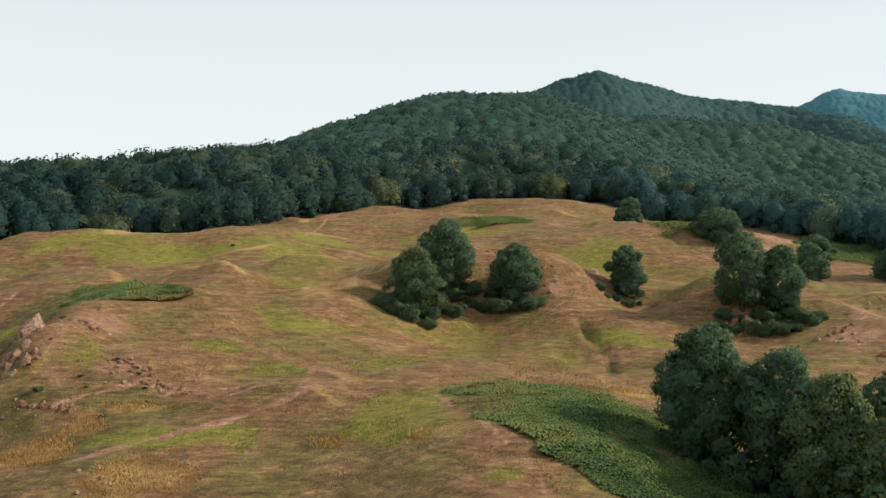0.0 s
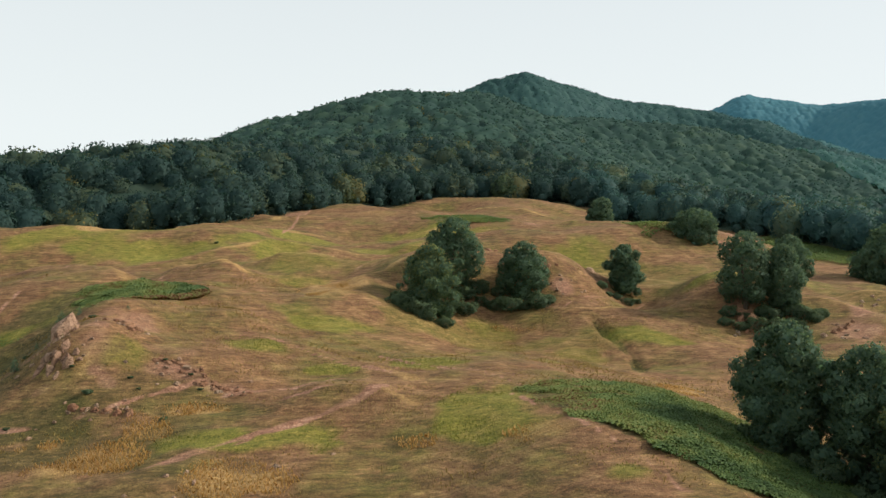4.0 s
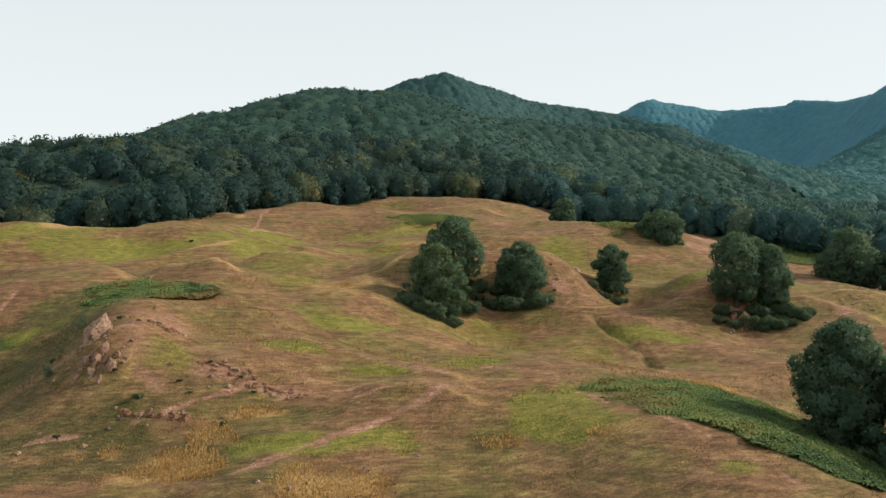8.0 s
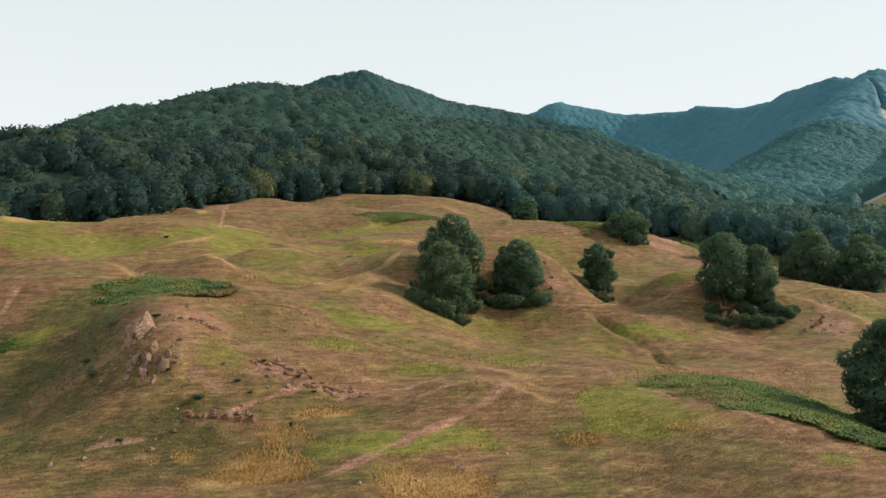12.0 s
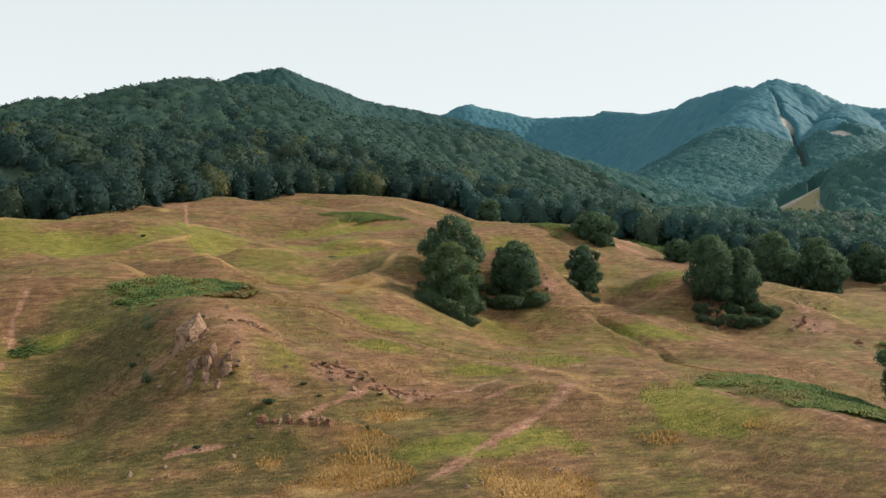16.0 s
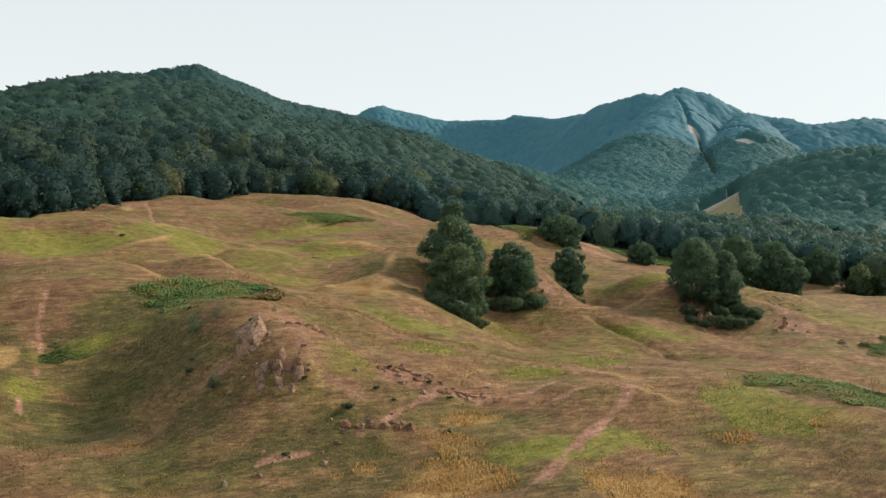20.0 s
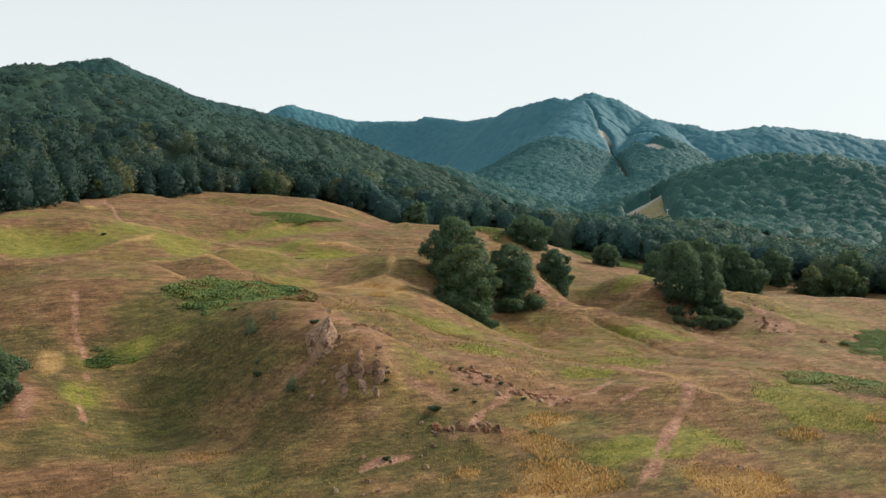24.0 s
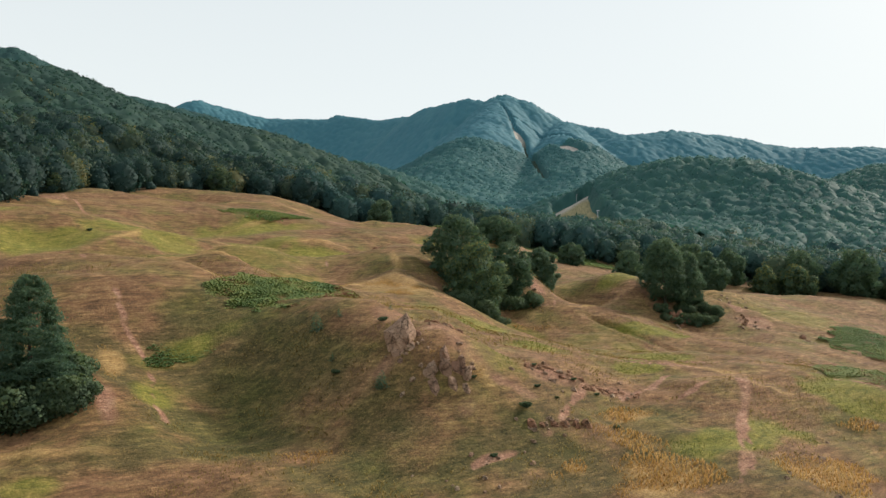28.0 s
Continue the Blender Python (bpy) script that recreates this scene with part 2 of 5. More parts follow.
# ---- lie of the land ----
def smooth_noise(x, y, size, seed):
    """Value noise in -1..1 with cells of the given size, for arrays."""
    u, v = np.asarray(x, float) / size + 31.7 * seed, np.asarray(y, float) / size - 17.3 * seed
    i, j = np.floor(u), np.floor(v)
    fu, fv = u - i, v - j
    fu, fv = fu * fu * (3 - 2 * fu), fv * fv * (3 - 2 * fv)

    def corner(a, b):
        s = np.sin(a * 127.1 + b * 311.7 + seed * 74.7) * 43758.5453
        return 2 * (s - np.floor(s)) - 1

    return (corner(i, j) * (1 - fu) + corner(i + 1, j) * fu) * (1 - fv) + (corner(i, j + 1) * (1 - fu) + corner(i + 1, j + 1) * fu) * fv


def ramp(v, w):
    return w * np.logaddexp(0, v / w)


# hummocks and hollows of the pasture: x, y, height, two half-widths, turn
NEAR_MOUNDS = [
    (10, 95, 7.57, 28, 14, 90), (-39, 107, 1.71, 9, 9, 0), (24, 125, 1.15, 9, 9, 0),
    (-40, 129, -0.89, 6, 6, 0), (-7, 130, 1.91, 9, 9, 0), (-80, 133, -2.57, 6, 6, 0),
    (-56, 133, 1.79, 6, 6, 0), (-44, 141, 2.12, 6, 6, 0), (-60, 145, 6.15, 6, 6, 0),
    (-72, 145, 2.32, 6, 6, 0), (-84, 149, -0.8, 6, 6, 0), (-7, 152, 1.32, 9, 9, 0),
    (-84, 157, -5.0, 9, 9, 0), (-96, 157, 3.60, 6, 6, 0), (-60, 161, 3.10, 6, 6, 0),
    (33, 166, -3.01, 9, 9, 0),
]
MID_MOUNDS = [
    (-52, 175, 11.29, 64, 32, 135), (0, 175, -5.21, 28, 14, 45), (140, 185, -2.34, 28, 14, 135),
    (33, 188, 1.98, 9, 9, 0), (60, 188, -3.74, 9, 9, 0), (-21, 193, 3.02, 9, 9, 0),
    (-84, 193, 1.75, 9, 9, 0), (150, 197, 4.56, 64, 32, 0), (6, 197, -1.37, 9, 9, 0),
    (-34, 202, -3.66, 9, 9, 0), (51, 202, 2.07, 9, 9, 0), (-7, 211, 3.70, 9, 9, 0),
    (64, 211, 2.97, 9, 9, 0), (24, 215, 8.41, 9, 9, 0), (46, 215, -8.93, 9, 9, 0),
    (-43, 215, 3.09, 9, 9, 0), (168, 224, -3.66, 9, 9, 0), (33, 229, 4.62, 9, 9, 0),
    (-64, 232, -1.58, 14, 14, 0),
]
FAR_MOUNDS = [
    (80, 216, 3.98, 22, 12, 0), (48, 216, 5.5, 14, 10, 0), (0, 224, 9.05, 14, 10, 0),
    (0, 232, 1.1, 46, 26, -30), (-112, 232, -5.58, 22, 12, 25), (136, 232, -3.43, 14, 10, 0),
    (-40, 240, 3.46, 22, 12, 0), (8, 240, 4.43, 14, 10, 0), (40, 248, -1.83, 14, 10, 0),
    (96, 256, 1.76, 22, 12, 25), (0, 256, -2.2, 14, 10, 0), (-120, 264, 2.48, 14, 10, 0),
    (-88, 272, 5.88, 22, 12, 0), (-56, 272, 5.1, 14, 10, 0), (24, 280, 5.68, 14, 10, 0),
    (-120, 280, 5.23, 14, 10, 0),
]
FAR_MOUNDS_2 = [
    (-8, 280, 4.43, 14, 10, 0), (56, 280, 2.28, 14, 10, 0), (80, 288, 6.43, 22, 12, 25),
    (-64, 296, 4.95, 14, 10, 0), (-16, 296, -4.77, 14, 10, 0), (16, 304, 8.95, 46, 26, 0),
    (-112, 312, -5.15, 22, 12, -25), (-64, 312, 2.11, 14, 10, 0), (80, 320, 2.71, 14, 10, 0),
    (-40, 336, 3.83, 22, 12, 25), (-8, 344, 2.53, 22, 12, -25), (48, 360, 3.78, 14, 10, 0),
    (8, 360, -4.52, 14, 10, 0), (96, 368, -4.39, 14, 10, 0), (24, 384, 8.71, 46, 26, 0),
    (-8, 384, -2.54, 14, 10, 0),
]
# small rises and dips
SMALL_MOUNDS = [
    (-58, 129, -1.2, 7, 6, 0), (-82, 172, -1.8, 8, 7, 0), (4, 174, 1.2, 10, 7, 0), (41, 162, 1.5, 10, 8, 0),
    (-80, 204, -1.0, 8, 8, 0), (-27, 175, -0.9, 8, 7, 0), (-24, 128, 0.9, 6, 4, 0),
    (0, 128, -0.9, 10, 8, 0), (-68, 158, 1.3, 6, 5, 0), (29, 172, -1.0, 7, 6, 0),
    (-75, 144, -2.2, 6, 6, 0), (-103, 151, -2.6, 9, 9, 0), (-81, 134, 1.2, 7, 6, 0), (12, 297, -4.6, 26, 10, 0), (47, 222, -3.2, 10, 7, 0), (18, 281, -2.3, 28, 7, 0),
]
# banks and low crests across the pasture: height, half-width, line
WELTS = [
    (1.0, 6, [(-46, 301), (-32, 299), (-18, 297), (-4, 301), (9, 306), (28, 306)]),
    (2.4, 5, [(-74, 246), (-66, 250), (-58, 254), (-51, 259), (-45, 267), (-31, 265), (-20, 262)]),
    (2.6, 5, [(-96, 216), (-83, 207), (-75, 204), (-70, 197), (-66, 190)]),
    (2.2, 4.5, [(-66, 227), (-58, 221), (-46, 215)]),
    (2.2, 4.5, [(-46, 238), (-36, 238), (-24, 236)]),
    (2.4, 4.5, [(-42, 203), (-30, 204), (-20, 204), (-14, 210), (-8, 220)]),
    (2.0, 4.5, [(-12, 266), (-3, 267), (12, 266)]),
    (2.2, 5, [(44, 306), (54, 304), (68, 297)]),
    (2.0, 4.5, [(28, 250), (38, 248), (52, 243), (62, 234)]),
    (1.6, 4.5, [(38, 228), (48, 227), (58, 223)]),
    (1.6, 4, [(89, 206), (101, 204), (108, 201)]),
    (1.2, 4, [(8, 203), (18, 199), (31, 198), (42, 200)]),
    (1.1, 4, [(-37, 155), (-30, 152), (-25, 146), (-19, 141), (-13, 133)]),
    (1.3, 4, [(-49, 163), (-41, 165), (-38, 160)]),
    (0.9, 3, [(-30, 131), (-25, 130), (-19, 128), (-13, 123)]),
    (1.2, 3, [(-108, 152), (-104, 149), (-99, 148)]),
    (1.2, 4, [(-34, 350), (-17, 357)]),
    (1.4, 5, [(11, 358), (29, 353), (50, 341)]),
    (1.3, 4, [(-62, 330), (-48, 322), (-30, 326)]),
    (0.1, 3, [(-77, 145), (-73, 139), (-69, 135), (-64, 131)]),
    (1.6, 3.5, [(76, 203), (85, 197), (88, 191), (91, 183)]),
    (2.0, 5, [(-114, 270), (-97, 280), (-80, 289), (-58, 296)]),
]
# crests of the wooded hills: reach, breadth, points along the crest (tree tops)
CRESTS = [
    (170, 40, [(-330, 262, 60), (-197, 299, 68), (-171, 358, 78), (-146, 379, 80), (-120, 408, 89), (-91, 445, 91), (-67, 489, 119)]),
    (178, 60, [(-93, 455, 94), (-72, 527, 124), (-31, 597, 138), (13, 650, 184), (54, 685, 193), (104, 717, 183), (181, 739, 180), (254, 734, 175), (319, 707, 153), (367, 659, 125)]),
    (178, 60, [(-300, 640, 90), (-141, 597, 122), (-111, 697, 154), (-67, 795, 191), (-20, 842, 207), (19, 838, 217)]),
    (230, 50, [(112, 1220, 307), (178, 1252, 341), (204, 1245, 345), (246, 1268, 338), (327, 1322, 332), (425, 1347, 326), (494, 1323, 312), (532, 1256, 286), (553, 1141, 240), (540, 981, 187), (505, 830, 149)]),
    (420, 90, [(500, 2560, 520), (843, 2506, 497), (1033, 2422, 584), (1202, 2340, 545), (1308, 2169, 531), (1357, 2017, 508), (1370, 1882, 503)]),
    (330, 60, [(1320, 2155, 541), (1344, 1888, 480), (1259, 1699, 480), (1226, 1528, 467), (1244, 1442, 448), (1265, 1420, 455), (1296, 1393, 429), (1303, 1321, 396), (1312, 1240, 373), (1316, 1160, 350)]),
    (330, 60, [(1244, 1442, 468), (1088, 1331, 387), (935, 1214, 308), (786, 1091, 241), (667, 1002, 195)]),
    (300, 60, [(1303, 1321, 398), (1056, 1092, 301), (879, 928, 226), (735, 796, 171)]),
    (330, 80, [(1270, 1139, 342), (1353, 1108, 359), (1465, 1032, 345), (1520, 946, 320), (1592, 800, 309), (1664, 609, 295), (1700, 200, 260)]),
    (150, 50, [(525, 632, 123), (518, 591, 137), (522, 551, 151), (524, 512, 155), (536, 476, 152), (536, 441, 140), (533, 408, 121), (513, 364, 101), (510, 324, 87)]),
    (200, 60, [(736, 539, 123), (752, 505, 140), (775, 449, 167), (804, 368, 179), (850, 200, 190)]),
]
CANOPY = 11.0


def banks(x, y):
    z = np.zeros(np.shape(x))
    for high, half, line in WELTS:
        best, along = np.full(np.shape(x), 1e9), np.zeros(np.shape(x))
        total = sum(math.dist(a, b) for a, b in zip(line, line[1:]))
        gone = 0.0
        for (ax, ay), (bx, by) in zip(line, line[1:]):
            dx, dy = bx - ax, by - ay
            s = np.clip(((x - ax) * dx + (y - ay) * dy) / (dx * dx + dy * dy), 0, 1)
            d = np.hypot(x - ax - s * dx, y - ay - s * dy)
            step = math.hypot(dx, dy)
            along = np.where(d < best, (gone + s * step) / total, along)
            best = np.minimum(best, d)
            gone += step
        z = z + (1.15 * high * np.exp(-0.62 * (best / half) ** 1.35)) * np.clip(4 * along * (1 - along) + 0.25, 0, 1)
        back = np.full(np.shape(x), 1e9)
        ox, oy = 0.75 * half, 2.3 * half
        for (ax, ay), (bx, by) in zip(line, line[1:]):
            dx, dy = bx - ax, by - ay
            s = np.clip(((x - ox - ax) * dx + (y - oy - ay) * dy) / (dx * dx + dy * dy), 0, 1)
            back = np.minimum(back, np.hypot(x - ox - ax - s * dx, y - oy - ay - s * dy))
        z = z - 0.8 * high * np.exp(-0.5 * (back / (1.3 * half)) ** 2)
    return z


def pasture(x, y):
    """Height of the open slope with its hummocks."""
    z = 2 + 0.10 * ramp(y, 20) + 0.115 * ramp(y - 95, 12) - 0.19 * ramp(y - 395, 15)
    for mx, my, h, a, b, turn in NEAR_MOUNDS + MID_MOUNDS + FAR_MOUNDS + FAR_MOUNDS_2 + SMALL_MOUNDS:
        c, s = math.cos(math.radians(turn)), math.sin(math.radians(turn))
        u, v = (x - mx) * c + (y - my) * s, (y - my) * c - (x - mx) * s
        z = z + h * np.exp(-0.5 * ((u / a) ** 2 + (v / b) ** 2))
    return z + banks(x, y)


def crest_height(x, y, reach, broad, line):
    """Height of one wooded ridge: the crest, falling away on both sides ever more gently."""
    best = np.full(np.shape(x), -500.0)
    for (ax, ay, az), (bx, by, bz) in zip(line, line[1:]):
        dx, dy = bx - ax, by - ay
        s = np.clip(((x - ax) * dx + (y - ay) * dy) / (dx * dx + dy * dy), 0, 1)
        d = np.hypot(x - ax - s * dx, y - ay - s * dy)
        foot = 65 - 26 * np.clip((x - 90) / 110, 0, 1) * np.clip((900 - y) / 300, 0, 1)
        rise = az + s * (bz - az) - CANOPY - foot
        best = np.maximum(best, foot + rise * (1.15 * np.exp(-(np.sqrt(d * d + broad * broad) - broad) / reach) - 0.15))
    return best


# where the woods begin, as y over x
EDGE_X = [-400, -160, -115, -64, -40, 0, 34, 60, 85, 105, 125, 140, 160, 185, 205, 240, 400, 600]
EDGE_Y = [250, 275, 297, 315, 350, 385, 398, 385, 365, 345, 318, 285, 258, 228, 200, 165, 110, 40]


def into_woods(x, y):
    """Metres beyond the edge of the woods (minus: on the pasture)."""
    return y - np.interp(x, EDGE_X, EDGE_Y)


def land(x, y, fine=True):
    """Height of the ground."""
    x, y = np.asarray(x, float), np.asarray(y, float)
    z = pasture(x, y)
    if fine:
        z = z + 0.55 * smooth_noise(x, y, 13, 1) + 0.26 * smooth_noise(x, y, 5.5, 2) + 0.14 * smooth_noise(x, y, 2.3, 3)
        # paths trodden along the slope by grazing stock
        z = z + 0.13 * np.sin(6.283 * (z / 1.15 + 0.35 * smooth_noise(x, y, 17, 15))) * np.clip(0.5 + smooth_noise(x, y, 21, 17), 0, 1)
    far = np.full(np.shape(x), -500.0)
    for reach, broad, line in CRESTS:
        far = np.maximum(far, crest_height(x, y, reach, broad, line))
    away = np.clip((far - z) / 30 + 0.2, 0, 1)
    far = far + away * (3 * smooth_noise(x, y, 90, 4) + 2 * smooth_noise(x, y, 38, 5))
    d = far - z
    w = np.clip(into_woods(x, y) / 70 + 0.1, 0, 1)
    return z + w * w * (3 - 2 * w) * np.where(d > 40, d, 4.0 * np.logaddexp(0, np.clip(d, -200, 60) / 4.0))
LUSH = [
    (-6, 114, 7.4, 5.2, -26, 1.0), (-36, 150, 5.6, 3.8, -9, 1.0), (-23, 140, 3.3, 1.6, -15, 1.0),
    (-37, 117, 7.4, 2.7, -11, 1.0), (-27, 118, 3.4, 2.8, -16, 1.0), (-71, 258, 16.5, 10.0, 3, 1.0),
    (1, 298, 17.8, 10.3, -11, 1.0), (-43, 263, 12.3, 9.4, -3, 1.0), (-10, 147, 6.1, 4.3, -19, 1.0),
    (-27, 171, 6.0, 3.0, -11, 1.0), (9, 195, 8.3, 4.4, -20, 0.6), (-34, 233, 8.1, 15.0, -6, 0.6),
    (-80, 170, 6.8, 2.8, 8, 0.8), (-88, 162, 3.5, 4.3, -24, 0.6), (-26, 118, 5.4, 3.9, -61, 0.9),
]
LUSH_2 = [
    (-42, 118, 4.1, 3.4, -57, 0.7), (-6, 118, 7.0, 7.5, -65, 1.0), (37, 182, 8.3, 2.5, -29, 1.0),
    (21, 176, 7.8, 7.2, -25, 0.6), (-74, 164, 8.2, 4.8, -30, 0.3), (-85, 161, 8.5, 4.6, -26, 0.4),
    (-78, 153, 7.6, 4.2, -31, 0.3), (42, 263, 9.9, 13.7, -22, 0.7), (59, 230, 9.0, 14.2, -28, 0.5),
    (103, 183, 13.1, 16.6, -62, 0.6), (-88, 258, 10.6, 14.6, 7, 0.7), (-38, 119, 3.8, 2.9, 18, 0.8),
    (-108, 144, 3.4, 2.5, -17, 0.7), (-25, 141, 3.5, 2.2, 10, 1.0), (-25, 173, 8.5, 3.9, 8, 0.7),
]
LUSH_3 = [
    (-34, 177, 9.2, 4.4, -8, 0.5), (-58, 257, 11.8, 3.9, -21, 0.6), (6, 94, 2.3, 2.4, -4, 0.7),
    (-6, 113, 6.2, 4.5, 3, 0.8), (18, 227, 8.4, 12.8, -19, 0.5), (-55, 140, 4.2, 3.5, -44, 0.6),
    (1, 99, 4.6, 2.9, -34, 0.4), (-8, 271, 18, 5.5, -4, 0.9), (-75, 255, 15, 6, -4, 0.9), (-34, 219, 9, 5, 0, 0.6),
    (-35.6, 150.0, 5.5, 3.0, -18, 1.0), (34, 185, 5.0, 2.5, -20, 0.9), (-89.5, 161.0, 3.0, 3.6, 0, 0.8), (62, 212, 8.0, 5.5, 20, 0.75),
]
LUSH_4 = [
    (-30, 240, 48, 28, 0, 0.48), (52, 250, 30, 30, 0, 0.48), (5, 186, 42, 12, 0, 0.50), (105, 205, 30, 20, 0, 0.48), (0, 165, 30, 8, 0, 0.46),
]
# Dark olive grass, with shade of the hollow and knoll flank painted in.
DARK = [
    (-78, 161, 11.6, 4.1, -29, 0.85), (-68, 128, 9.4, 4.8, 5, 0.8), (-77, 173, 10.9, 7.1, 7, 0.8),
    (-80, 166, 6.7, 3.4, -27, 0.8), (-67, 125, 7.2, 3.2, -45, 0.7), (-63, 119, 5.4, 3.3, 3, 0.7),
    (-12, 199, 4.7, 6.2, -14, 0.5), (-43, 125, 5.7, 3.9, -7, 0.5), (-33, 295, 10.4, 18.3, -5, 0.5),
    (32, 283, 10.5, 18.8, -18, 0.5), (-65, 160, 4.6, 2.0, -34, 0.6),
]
# More dark grass and painted slope shade, down to small dimples.
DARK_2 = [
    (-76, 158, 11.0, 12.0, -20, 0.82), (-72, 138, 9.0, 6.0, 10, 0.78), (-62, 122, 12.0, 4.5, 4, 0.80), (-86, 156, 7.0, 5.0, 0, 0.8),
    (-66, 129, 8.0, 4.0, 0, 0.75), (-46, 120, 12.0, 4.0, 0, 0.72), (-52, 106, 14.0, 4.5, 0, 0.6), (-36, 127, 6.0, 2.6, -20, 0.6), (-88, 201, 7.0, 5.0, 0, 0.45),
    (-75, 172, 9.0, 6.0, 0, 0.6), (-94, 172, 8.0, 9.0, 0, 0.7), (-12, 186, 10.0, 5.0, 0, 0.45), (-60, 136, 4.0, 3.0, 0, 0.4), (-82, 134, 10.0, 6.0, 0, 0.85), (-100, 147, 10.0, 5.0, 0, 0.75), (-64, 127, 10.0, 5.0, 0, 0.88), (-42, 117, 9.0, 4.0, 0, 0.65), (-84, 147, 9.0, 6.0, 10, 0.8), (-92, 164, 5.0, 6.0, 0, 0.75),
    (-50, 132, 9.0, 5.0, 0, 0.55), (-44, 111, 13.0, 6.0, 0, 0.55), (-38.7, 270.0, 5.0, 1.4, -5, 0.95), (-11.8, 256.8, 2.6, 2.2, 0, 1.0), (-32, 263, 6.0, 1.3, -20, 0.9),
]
STRAW = [
    (-54, 115, 5.5, 2.5, -2, 1.0), (-33, 106, 5.2, 1.7, -14, 1.0), (-42, 129, 4.0, 1.2, -8, 1.0),
    (-51, 116, 5.1, 4.3, -55, 1.0), (-36, 108, 4.8, 5.7, -63, 1.0), (-52, 116, 3.1, 3.5, 25, 1.0),
    (-32, 107, 4.8, 2.8, 17, 1.0), (0, 108, 4.9, 2.6, -31, 0.7), (-94, 274, 6.5, 4.0, 8, 1.0),
    (-12, 332, 15.8, 5.3, -8, 0.6), (-14, 113, 5.5, 3.5, -23, 0.5), (-83, 168, 2.2, 1.2, -25, 0.7),
    (-26, 201, 8.2, 14.0, -9, 0.8), (-59, 139, 2.0, 2.5, -43, 0.5), (-63, 172, 5.9, 5.3, 2, 0.6),
]
STRAW_2 = [
    (-81, 139, 4.3, 2.0, -33, 0.6), (-63, 141, 3.2, 1.7, 2, 0.4), (15, 195, 7.2, 1.5, -22, 0.5),
    (28, 140, 3.5, 3.5, -12, 0.8), (-62, 118, 8.0, 2.2, 3, 0.3), (-48, 125, 4.8, 2.8, -52, 0.6),
    (-59.0, 137.5, 1.8, 3.2, -20, 0.8), (-59, 123, 1.2, 1.0, 0, 0.9), (-62.5, 122.5, 1.0, 0.9, 0, 0.9), (-91.5, 167.5, 1.6, 4.2, -18, 0.9), (-47.5, 320, 3.0, 3.5, 0, 1.0),
]
SOIL = [
    (80, 183, 5.0, 6.3, -55, 0.9), (62, 199, 3.8, 4.6, -49, 0.8), (-61, 154, 2.3, 3.7, -27, 0.7),
    (-57, 136, 2.7, 1.2, -34, 0.9), (-55, 134, 2.7, 1.2, -35, 0.8), (-46, 137, 4.7, 1.9, -5, 0.8),
    (-39, 134, 4.2, 1.5, -8, 0.9), (-54, 129, 4.4, 1.3, -2, 0.6), (-55, 152, 3.4, 5.4, -1, 0.8),
    (24.5, 208, 3.4, 3.7, -23, 1.0), (38, 308, 4.5, 7.0, 0, 0.9), (69.7, 309, 3.5, 4.5, 0, 1.0), (96, 277, 7.0, 5.0, 0, 1.0), (87, 194, 3.0, 5.0, -25, 1.0), (107, 299, 9.1, 16.5, -30, 1.0), (77, 186, 6.0, 11.7, -59, 0.6),
    (89, 192, 5.0, 7.3, -39, 0.7), (60, 335, 10.5, 18.8, -20, 0.5), (-42, 337, 5.6, 9.4, -3, 0.9),
]
SOIL_2 = [
    (-64, 147, 6.3, 5.8, -38, 0.3), (63, 195, 6.0, 5.4, -33, 0.5),
    (-29, 134, 7.0, 3.6, -13, 0.5), (-95, 159, 1.0, 3.6, -21, 0.8), (-103, 149, 3.6, 1.4, -19, 0.6),
    (20, 203, 3.1, 3.8, -22, 0.6), (35, 226, 2.8, 6.5, -23, 0.6), (24, 256, 4.7, 8.4, -18, 0.5),
    (5, 248, 8.6, 8.4, -36, 0.4), (62, 202, 4.1, 2.9, -32, 0.7), (-22, 125, 2.9, 2.3, -17, 0.5),
    (-60.5, 145.0, 3.6, 1.6, -10, 0.9), (-58.5, 140.5, 4.5, 4.0, -20, 0.75), (-67.0, 144.5, 3.0, 2.0, 0, 0.8), (-64.0, 134.5, 3.5, 2.2, 0, 0.7), (-47.0, 142.0, 6.0, 2.2, -15, 0.7), (-45.7, 137.4, 3.2, 0.9, -18, 1.0), (-41.2, 135.0, 2.6, 0.8, -25, 1.0), (-36.8, 133.4, 2.4, 0.9, -20, 1.0), (-96.2, 158.0, 1.4, 4.2, -10, 1.1),
]
FERN_SPOTS = [
    (20, 316, 12.5, 9.5, -6, 1.0), (75, 293, 8.5, 15.6, -25, 1.0), (128, 312, 7.5, 14.0, -32, 1.0),
    (98, 162, 9.3, 16.9, -66, 1.0), (-81, 170, 4.4, 1.9, 9, 1.0), (-81, 170, 3.8, 1.5, -26, 1.0),
    (128, 290, 13.4, 23.5, -24, 1.0),
]
